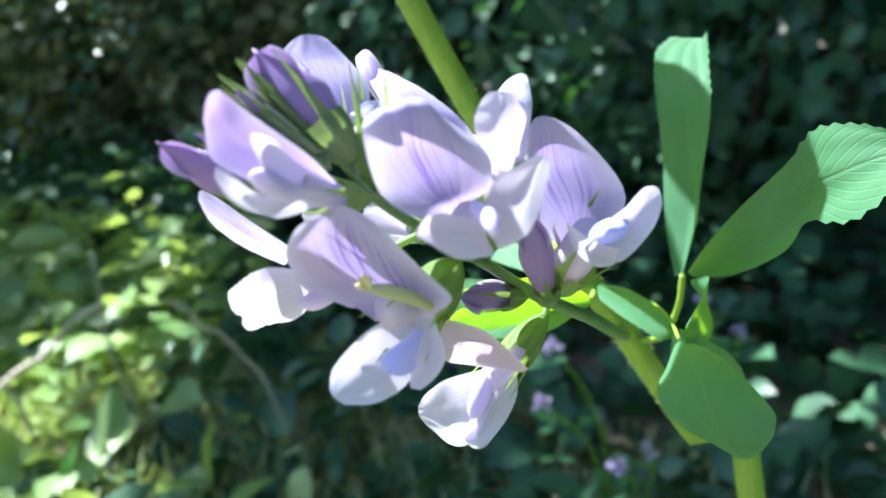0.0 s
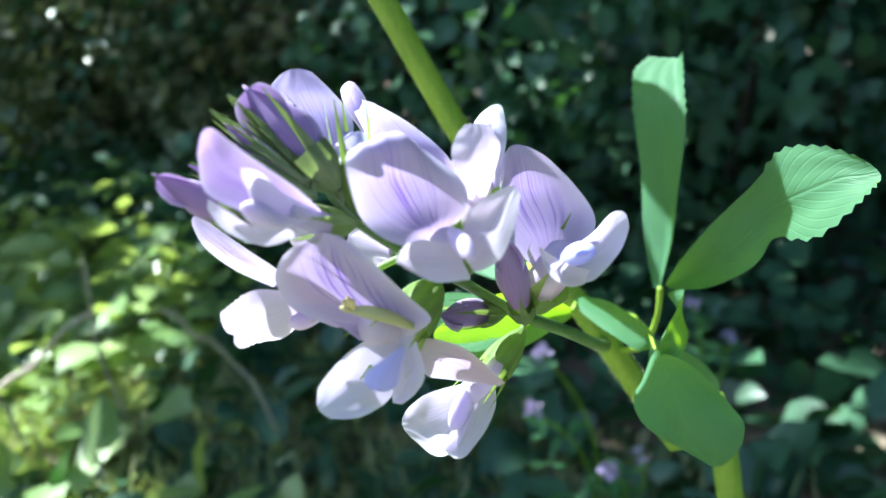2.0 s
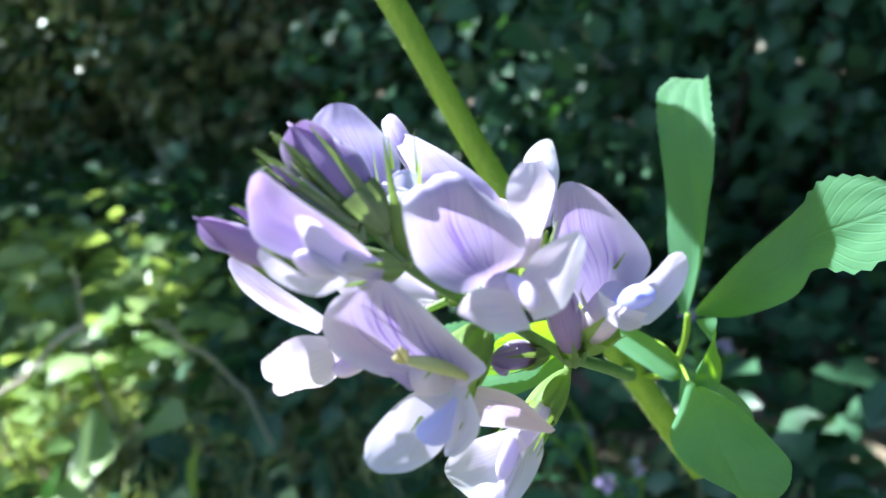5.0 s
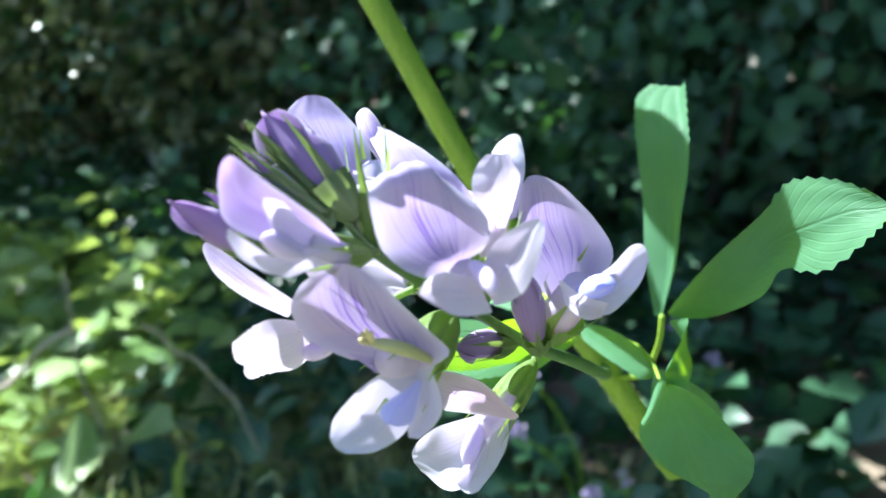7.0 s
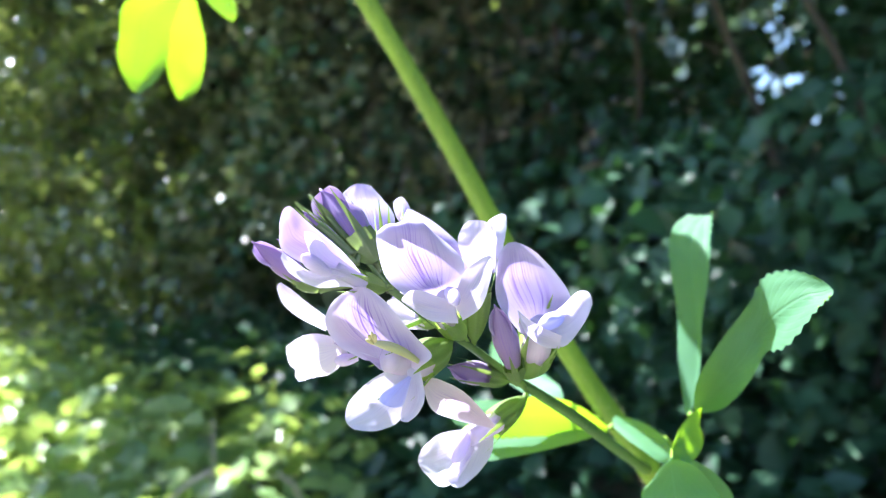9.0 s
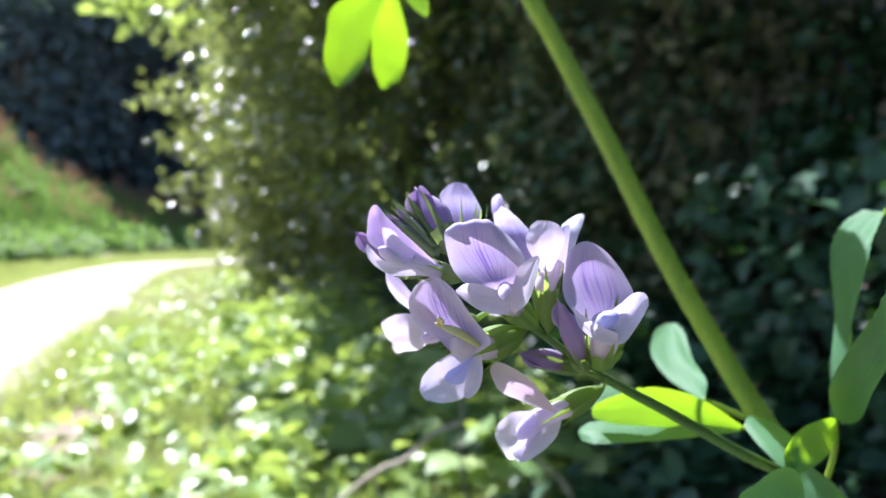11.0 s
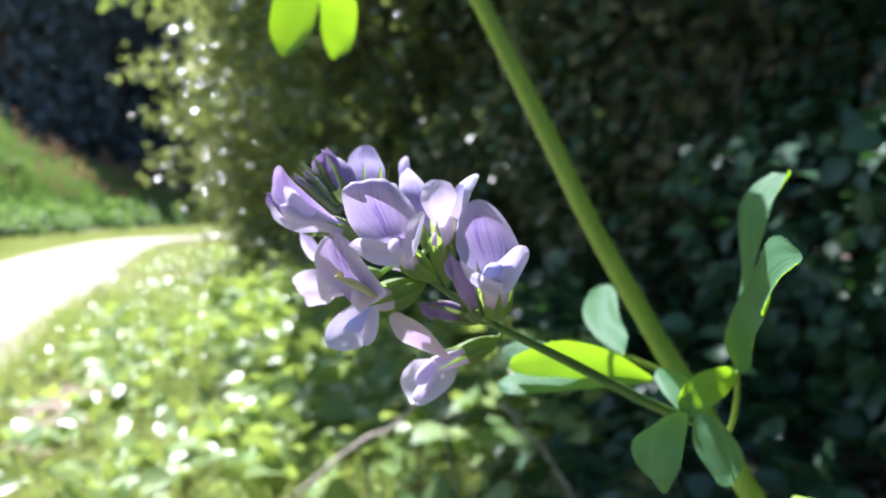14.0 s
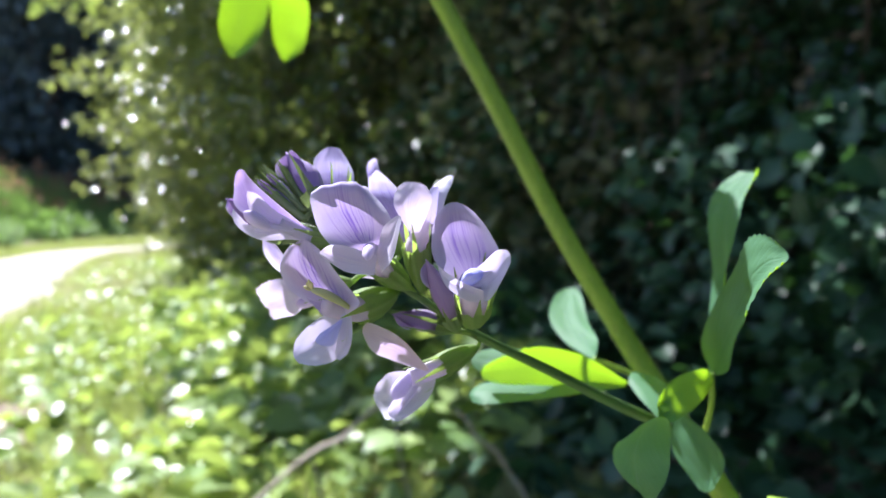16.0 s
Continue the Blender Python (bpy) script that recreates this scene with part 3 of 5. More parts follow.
    scatter("verge_grass", spots, GRASS, "short worn grass along the path's edge", "grass", 1)
    spots = []
    while len(spots) < 46000:
        s = rng.uniform(-5, 26)
        inner = 3.22 + bend_of(s) if s < 14.6 else 0.0
        q = inner + (bank_foot(s) + 0.4 - inner) * rng.random()
        p = lay(s, q)
        p.z = height(p.x, p.y)
        spots.append((p, Vector((rng.gauss(0, 0.5), rng.gauss(0, 0.5), 1)), any_way(rng, 0.2), rng.uniform(0.05, 0.13), rng.uniform(0.010, 0.020)))
    scatter("far_verge_grass", spots, GRASS, "short bright grass along the far edge of the path", "grass", 1)
    spots, heads = [], []
    while len(spots) < 72000:
        s = rng.uniform(-5, 34)
        b = -0.2 + 7.5 * rng.random() ** 1.2
        q = bank_foot(s) + b
        p = lay(s, q)
        p.z = height(p.x, p.y) - 0.01
        rise = min(1.0, max(0.0, b / 1.2))
        ln = (0.15 + 0.6 * rise) * rng.uniform(0.6, 1.3) * (1 + 0.8 * noise.noise(Vector((s * 0.7, q * 0.7, 8))))
        spots.append((p, Vector((rng.gauss(0, 0.3), rng.gauss(0, 0.3), 1)), any_way(rng, 0.2), ln, rng.uniform(0.015, 0.035)))
        rusty = b > 3.0 and 15 < s < 23
        if rng.random() < (0.16 if rusty else 0.03) and b > 0.8 and noise.noise(Vector((s * 0.4, q * 0.4, 2))) > -0.2:
            for m in range(7):
                heads.append((p + Vector((rng.gauss(0, 0.05), rng.gauss(0, 0.05), ln * rng.uniform(0.9, 1.35))), any_way(rng), any_way(rng), 0.13, 0.05))
    scatter("bank_grass", spots, TALL, "tall summer grass on a low bank beyond the path", "grass", 1)
    scatter("dock_seed_heads", heads, RUST, "rusty seed heads above the tall grass", "seed heads")


build_cover()


def build_bank_shrub(s, q, r, seed):
    """A low rounded clump of nettle and bramble on the bank."""
    rng = random.Random(seed)
    c = lay(s, q)
    z0 = height(c.x, c.y)
    spots = []
    for k in range(1500):
        d = any_way(rng)
        p = Vector((c.x + d.x * r * rng.random() ** 0.4 * 1.4, c.y + d.y * r * rng.random() ** 0.4 * 1.4, z0 + abs(d.z) * r * rng.random() ** 0.5 * (0.8 + 0.4 * noise.noise(d * 2))))
        ln = rng.uniform(0.07, 0.15)
        spots.append((p, (d + any_way(rng) * 0.7).normalized(), (Vector((0, 0, 1)) + any_way(rng) * 0.6).normalized(), ln, ln * 0.6))
    scatter("bank_shrub", spots, TALL, "low leafy bramble clump on the grassy bank", "shrub")


for k, (bs, bb, br) in enumerate(((12.5, 0.3, 0.6), (13.8, 0.5, 0.7), (15.0, 0.4, 0.75), (16.2, 0.2, 0.7), (17.6, 0.6, 0.6), (19.0, 0.2, 0.6), (20.5, 0.4, 0.8), (22.5, 0.3, 0.7), (25.0, 0.5, 0.8), (15.5, 2.0, 0.8), (18.5, 2.4, 0.7))):
    build_bank_shrub(bs, bank_foot(bs) + bb, br, 600 + k)


def build_tree(x, y, tall, wide, count, seed, label="large dark leafy tree beyond the path"):
    rng = random.Random(seed)
    z0 = height(x, y)
    tree = tagged(new("tree"), label, "tree", "trees beyond the path")
    pts = [Vector((x, y, z0 - 0.1))]
    for k in range(4):
        pts.append(Vector((x + rng.gauss(0, 0.12) * k, y + rng.gauss(0, 0.12) * k, z0 + tall * 0.18 * (k + 1))))
    tube("trunk", pts, [wide * 0.06, wide * 0.05, wide * 0.04, wide * 0.03, wide * 0.015], BARK, tree)
    clumps = []
    for k in range(9):
        an, r = rng.uniform(0, 6.3), wide * rng.uniform(0.15, 0.42)
        c = Vector((x + r * math.cos(an), y + r * math.sin(an), z0 + tall * rng.uniform(0.22, 0.95)))
        clumps.append((c, wide * rng.uniform(0.16, 0.28)))
        tube("limb", [pts[2], pts[2].lerp(c, 0.5) + Vector((0, 0, 0.1 * tall)), c], [wide * 0.02, wide * 0.014, wide * 0.005], BARK, tree, sides=6)
    spots = []
    for k in range(count):
        c, r = rng.choice(clumps)
        d = any_way(rng)
        p = c + d * r * rng.random() ** 0.4 * Vector((1, 1, 0.8)).length / 1.6
        ln = rng.uniform(0.16, 0.34) * wide / 6
        spots.append((p, (d + any_way(rng) - Vector((0, 0, 0.4))).normalized(), (Vector((0, 0, 1)) + any_way(rng)).normalized(), ln, ln * 0.6))
    ob = scatter("crown", spots, FAR_HAZED, "", "")
    ob.parent = tree
    ob["kind"] = "stuff"
    return tree


WOOD_GAPS = [(-53.3, 0.192, 1.0, 0.016), (-55.3, 0.196, 0.6, 0.012)]  # small openings in the wood: bearing, slope, half sizes


def build_woods():
    """The dark wood that closes the place beyond the bank."""
    rng = random.Random(77)
    spots = []
    while len(spots) < 90000:
        an, r = radians(rng.uniform(-72, 14)), rng.uniform(38, 50)
        z = 20 * rng.random() ** 0.9
        if any(((math.degrees(an) - ga) / gw) ** 2 + ((z / r - ge) / gh) ** 2 < 1 for ga, ge, gw, gh in WOOD_GAPS):
            continue
        p = Vector((r * math.sin(an), r * math.cos(an), z - 0.3))
        ln = rng.uniform(0.5, 1.0)
        spots.append((p, (any_way(rng) - Vector((0, 0, 0.5))).normalized(), (Vector((0, 0, 1)) + any_way(rng)).normalized(), ln, ln * 0.7))
    scatter("far_woods", spots, FAR_HAZED, "dark distant woodland foliage beyond the grassy bank, haze in its colour", "woods")


build_woods()


def build_sky_block_hedge():
    """An unseen tall hedge, added to the right and behind the eye to block sky light."""
    rng = random.Random(78)
    spots = []
    while len(spots) < 9000:
        an, r = radians(rng.uniform(8, 215)), rng.uniform(7, 10)
        p = Vector((r * math.sin(an), r * math.cos(an), 6.5 * rng.random()))
        ln = rng.uniform(0.25, 0.5)
        spots.append((p, (any_way(rng) - Vector((0, 0, 0.5))).normalized(), (Vector((0, 0, 1)) + any_way(rng)).normalized(), ln, ln * 0.65))
    scatter("sky_block_hedge", spots, FAR_HAZED, "tall leafy hedge added unseen behind the eye to block sky light", "hedge")


build_sky_block_hedge()
TREES = [(-27, 18, 11, 9), (-31, 21, 13, 9), (-25, 21, 10, 8), (-22, 25, 11, 8), (-16, 23, 10, 8), (-11, 25, 11, 8), (-30, 27, 13, 9), (-6, 24, 10, 8), (-19, 31, 14, 10)]
for k, (tx, ty, tt, tw) in enumerate(TREES):
    build_tree(tx, ty, tt, tw, 2600, 40 + k)


GAPS = [(0.53, 1.42, 0.075), (0.63, 1.29, 0.065), (0.42, 1.52, 0.06), (0.75, 1.19, 0.06), (0.40, 1.37, 0.05), (-0.43, 0.88, 0.13), (-0.50, 1.31, 0.13), (0.67, 1.40, 0.11), (0.80, 1.22, 0.05), (0.27, 1.71, 0.07), (-0.64, 2.66, 0.2)]
fleck = random.Random(64)
GAPS += [(fleck.uniform(-0.9, 0.5), fleck.uniform(0.95, 2.0), fleck.uniform(0.02, 0.05)) for _ in range(62)]
GAPS += [(fleck.uniform(-1.4, -0.5), fleck.uniform(2.7, 3.5), fleck.uniform(0.05, 0.11)) for _ in range(9)]  # openings cut in the added crown to let sun through


def shade_line(x, y):
    """How open the crown is over a place: the higher, the more sun comes through."""
    if x + 0.80 + 0.75 * (y - 1.17) < 0.26:
        return 0.0
    if y > 3.3:
        return -0.06
    return -0.5 if y < 2.15 else -0.10


def build_shade_tree():
    """An unseen tree added in the hedge: its crown shades the verge, only one spray shows."""
    rng = random.Random(91)
    bough = random.Random(17)
    tree = tagged(new("added_shade_tree"), "leafy tree added out of view to shade the verge, one hanging spray showing", "tree")
    foot = lay(-0.6, -1.3, 0.0)
    knee = Vector((foot.x - 0.3, foot.y - 0.1, 1.6))
    top = Vector((-0.9, 1.9, 3.1))
    tube("trunk", [foot, Vector((foot.x - 0.1, foot.y, 0.8)), knee, top], [0.07, 0.06, 0.05, 0.02], BARK, tree)
    spots = []
    while len(spots) < 40000:
        x, y, z = rng.uniform(-5.0, 1.6), rng.uniform(1.3, 5.6), rng.uniform(2.4, 3.9)
        gx, gy = x - SUN.x / SUN.z * z, y - SUN.y / SUN.z * z  # where its shadow falls
        inner = gx + 0.80 + 0.75 * (gy - 1.17)
        if inner < 0 or gy < 0.62 or noise.noise(Vector((gx * 3.0, gy * 3.0, z * 0.4))) < shade_line(gx, gy):
            continue
        if any((gx - hx) ** 2 + (gy - hy) ** 2 < hr * hr for hx, hy, hr in GAPS):
            continue
        ln = rng.uniform(0.05, 0.11)
        spots.append((Vector((x, y, z)), (any_way(rng) - Vector((0, 0, 0.4))).normalized(), (Vector((0, 0, 1)) + any_way(rng) * 0.6).normalized(), ln, ln * 0.65))
    for k in range(11000):
        p = Vector((rng.uniform(1.3, 3.6), rng.uniform(-0.4, 3.2), rng.uniform(2.3, 3.5)))
        ln = rng.uniform(0.05, 0.11)
        spots.append((p, (any_way(rng) - Vector((0, 0, 0.4))).normalized(), (Vector((0, 0, 1)) + any_way(rng) * 0.6).normalized(), ln, ln * 0.65))
    for c in (Vector((1.8, 0.4, 2.8)), Vector((2.6, 1.2, 2.9)), Vector((1.6, 1.9, 2.8)), Vector((3.0, 2.4, 2.7))):
        tube("limb", [knee, knee.lerp(c, 0.5) + Vector((0, 0, 0.3)), c], [0.03, 0.02, 0.006], BARK, tree, sides=6)
    for k in range(7):
        c = Vector((bough.uniform(-2.6, 0.2), bough.uniform(2.2, 3.6), bough.uniform(2.6, 3.5)))
        tube("limb", [knee, knee.lerp(c, 0.5) + Vector((0, 0, 0.3)), c], [0.03, 0.02, 0.006], BARK, tree, sides=6)
    for k in range(110):
        c = Vector((-2.60, 2.28, 1.50)) + Vector((rng.gauss(0, 0.13), rng.gauss(0, 0.13), abs(rng.gauss(0, 0.12))))
        ln = rng.uniform(0.05, 0.08)
        spots.append((c, (any_way(rng) - Vector((0, 0, 0.8))).normalized(), any_way(rng), ln, ln * 0.7))
    tube("limb", [knee, Vector((-1.8, 2.6, 2.9)), Vector((-2.5, 2.3, 2.3)), Vector((-2.6, 2.28, 1.5))], [0.03, 0.02, 0.008, 0.003], BARK, tree, sides=6)
    crown = scatter("crown", spots, COVER, "", "")
    crown.parent, crown["kind"] = tree, "stuff"


build_shade_tree()


# ---- small things of the verge ----
def twig(points, r0, r1):
    rng = random.Random(len(points) * 31 + int(points[0][0] * 1000))
    pts = [Vector(p) for p in points]
    fine = []
    for a_, b_ in zip(pts, pts[1:]):
        fine += [a_, a_.lerp(b_, 0.5) + any_way(rng) * 0.006]
    stick("dry_twig", fine + [pts[-1]], r0, r1, TWIG, "bare dry twig lying in the groundcover", "twig", "twigs in the verge")


twig([(-0.70, 0.83, 0.11), (-0.62, 0.87, 0.19), (-0.54, 0.90, 0.26), (-0.50, 0.92, 0.285), (-0.445, 0.955, 0.325)], 0.0045, 0.003)
twig([(-0.37, 0.99, 0.31), (-0.34, 1.0, 0.27), (-0.30, 1.01, 0.23), (-0.27, 1.02, 0.18), (-0.22, 1.04, 0.03)], 0.0028, 0.003)
twig([(-0.66, 1.05, 0.20), (-0.64, 1.06, 0.12), (-0.62, 1.09, 0.03)], 0.003, 0.002)
twig([(-0.56, 1.20, 0.34), (-0.55, 1.17, 0.20), (-0.50, 1.15, 0.02)], 0.002, 0.002)


def build_dock(x, y):
    """A low dock plant with broad leaves."""
    dock = tagged(new("dock_plant"), "broad pale dock leaves lying in the sun", "plant")
    for k, (dx, dy, dz, w) in enumerate(((-0.10, -0.10, 0.10, 0.085), (0.06, -0.13, 0.06, 0.07), (-0.13, 0.05, 0.07, 0.075), (0.02, 0.12, 0.08, 0.06))):
        base = Vector((x, y, 0.07))
        tip = Vector((x + dx, y + dy, dz + 0.09))
        side = Vector((0, 0, 1)).cross(tip - base).normalized()
        v, f, u = blade("leaflet", base, tip, side, w, cup=0.1, bend=0.15, fold=0.1, ruffle=0.08, seed=700 + k, scale=1.0)
        part("leaf", mesh_of("leaf", v, f, COVER, u), dock)


build_dock(-0.52, 0.93)


def build_neighbour(x, y, heads, leaves, seed):
    """A smaller lucerne shoot further back in the verge."""
    rng = random.Random(seed)
    shoot = tagged(new("lucerne_shoot"), "small lucerne shoot with lilac flower heads in shade", "plant", "lucerne shoots")
    root = Vector((x, y, height(x, y)))
    for hx, hy, hz in heads:
        top = Vector((hx, hy, hz))
        tube("stem", [root, root.lerp(top, 0.55) + Vector((0.02, 0, 0.03)), top], [0.0016, 0.0013, 0.0009], STEM, shoot, sides=6)
        pieces = []
        for k in range(16):
            d = (any_way(rng) + Vector((0, 0, 0.3))).normalized()
            b = top + d * 0.002
            pieces.append(blade("wing", b, top + d * rng.uniform(0.009, 0.014), d.cross(any_way(rng)).normalized(), 0.007, cup=0.2, seed=seed + k, nu=4, nv=5, scale=1.0))
        v, f, u = join(*pieces)
        part("flower_head", mesh_of("flower_head", v, f, LILAC, u), shoot, "pale lilac flower head")
    for k in range(leaves):
        hx, hy, hz = rng.choice(heads)
        at = root.lerp(Vector((hx, hy, hz)), rng.uniform(0.3, 0.95)) + Vector((rng.gauss(0, 0.01), rng.gauss(0, 0.01), 0))
        pieces = []
        for m in range(3):
            d = (any_way(rng, 0.4) + Vector((0, 0, 0.2))).normalized()
            pieces.append(blade("leaflet", at, at + d * rng.uniform(0.02, 0.032), d.cross(Vector((0, 0, 1))).normalized(), 0.012, fold=0.1, seed=seed + 40 + m, nu=4, nv=8, scale=1.0))
        v, f, u = join(*pieces)
        part("leaf", mesh_of("leaf", v, f, LEAF, u), shoot)


build_neighbour(0.16, 0.72, [(0.085, 0.70, 0.26), (0.155, 0.68, 0.195), (0.185, 0.68, 0.21), (0.10, 0.71, 0.315)], 16, 810)
build_neighbour(0.30, 0.90, [(0.30, 0.86, 0.30), (0.36, 0.90, 0.24)], 14, 850)
build_neighbour(0.05, 0.95, [(0.06, 0.92, 0.22), (0.0, 0.98, 0.20)], 12, 890)


# ---- the flowering stem ----
plant = tagged(new("lucerne_plant"), "flowering lucerne with lilac raceme and trifoliate green leaves", "plant")
STEM_LINE = [(-5.7, 9.0, 11.5), (-3.4, 9.7, 8.0), (-2.02, 10.35, 6.0), (-0.72, 10.95, 4.0), (0.52, 11.65, 2.0), (1.94, 12.45, 0.0), (2.74, 12.6, -1.0), (3.48, 12.95, -2.0), (4.38, 13.3, -3.2), (5.4, 13.4, -4.5)]
low = P(5.4, 13.4, -4.5)
tube("main_stem", [P(*p) for p in STEM_LINE] + [low + Vector((0.02, 0.01, -0.25)), Vector((low.x + 0.03, low.y + 0.02, height(low.x, low.y) - 0.01))],
     [0.0017, 0.0018, 0.0018, 0.0019, 0.0019, 0.0020, 0.0021, 0.0021, 0.0022, 0.0023, 0.0028, 0.0032], STEM, plant, "ribbed yellow-green stem", 40, 0.025)


def stem_hairs():
    """Fine pale hairs along the stem."""
    rng = random.Random(17)
    spots = []
    for k in range(1500):
        t = rng.uniform(1.2, 7.6)
        i = int(t)
        p0, p1 = P(*STEM_LINE[i]), P(*STEM_LINE[i + 1])
        c, d = p0.lerp(p1, t - i), (p1 - p0).normalized()
        out = d.cross(any_way(rng)).normalized()
        spots.append((c + out * 0.0019, (out + any_way(rng) * 0.5).normalized(), d, rng.uniform(0.0005, 0.0011), 0.00005))
    ob = scatter("stem_hairs", spots, STAMEN, "", "", 1)
    ob.parent, ob["kind"] = plant, "stuff"


stem_hairs()
RACHIS = [(-1.05, 5.42, 0.95), (-0.75, 5.45, 0.65), (-0.50, 5.62, 0.38), (-0.10, 5.95, 0.12), (0.36, 6.30, -0.13), (0.75, 6.70, -0.36), (1.06, 7.08, -0.51)]
tube("flower_stalk", [P(*p) for p in RACHIS + [(1.6, 8.2, -0.75), (2.2, 9.8, -1.06), (2.72, 11.5, -1.30), (2.95, 12.65, -1.36)]],
     [0.0003, 0.0003, 0.0004, 0.0004, 0.00045, 0.0005, 0.0006, 0.00075, 0.00085, 0.0009, 0.0010], STALK_SHADED, plant, "slender green flower stalk, coloured darker for shade", 8)


def flower(calyx, petals, seed):
    """A flower: the calyx with its pedicel, and its petals under it."""
    root, base, mouth, r, teeth = calyx
    v, f, u = calyx_data(root, base, mouth, r, teeth, seed)
    body = part("flower", mesh_of("calyx", v, f, CALYX, u), plant)
    heart = sum((Vector(q[3]) * 0.65 + Vector(q[4]) * 0.35 for q in petals), Vector()) / len(petals)
    lip = Vector(mouth) + (heart - Vector(mouth)) * min(1.0, 0.42 / max(0.05, (heart - Vector(mouth)).length))
    v, f, u = tube_data([P(*base), P(*Vector(base).lerp(Vector(mouth), 0.6)), P(*mouth), P(*lip)], [0.0003, r * 0.0066, r * 0.0078, r * 0.0070], 12)
    part("corolla_tube", mesh_of("corolla_tube", v, f, PALE, u), body)
    for k, (name, kind, mat, b, t, edges, opts) in enumerate(petals):
        if kind == "pod":
            v, f, u = pod_data(b, t, side=edges, **opts)
        elif kind == "loft":
            v, f, u = loft_data(edges, seed=seed * 10 + k, **opts)
        else:
            lo, hi = Vector(edges[0]), Vector(edges[1])
            bow = (lo + hi) / 2 - (Vector(b) + Vector(t)) / 2
            v, f, u = blade(kind, b, t, tuple(hi - lo), (hi - lo).length, seed=seed * 10 + k, nu=16, nv=20, skew=True, bow=tuple(bow), **opts)
        part(name, mesh_of(name, v, f, mat, u), body)
    return body


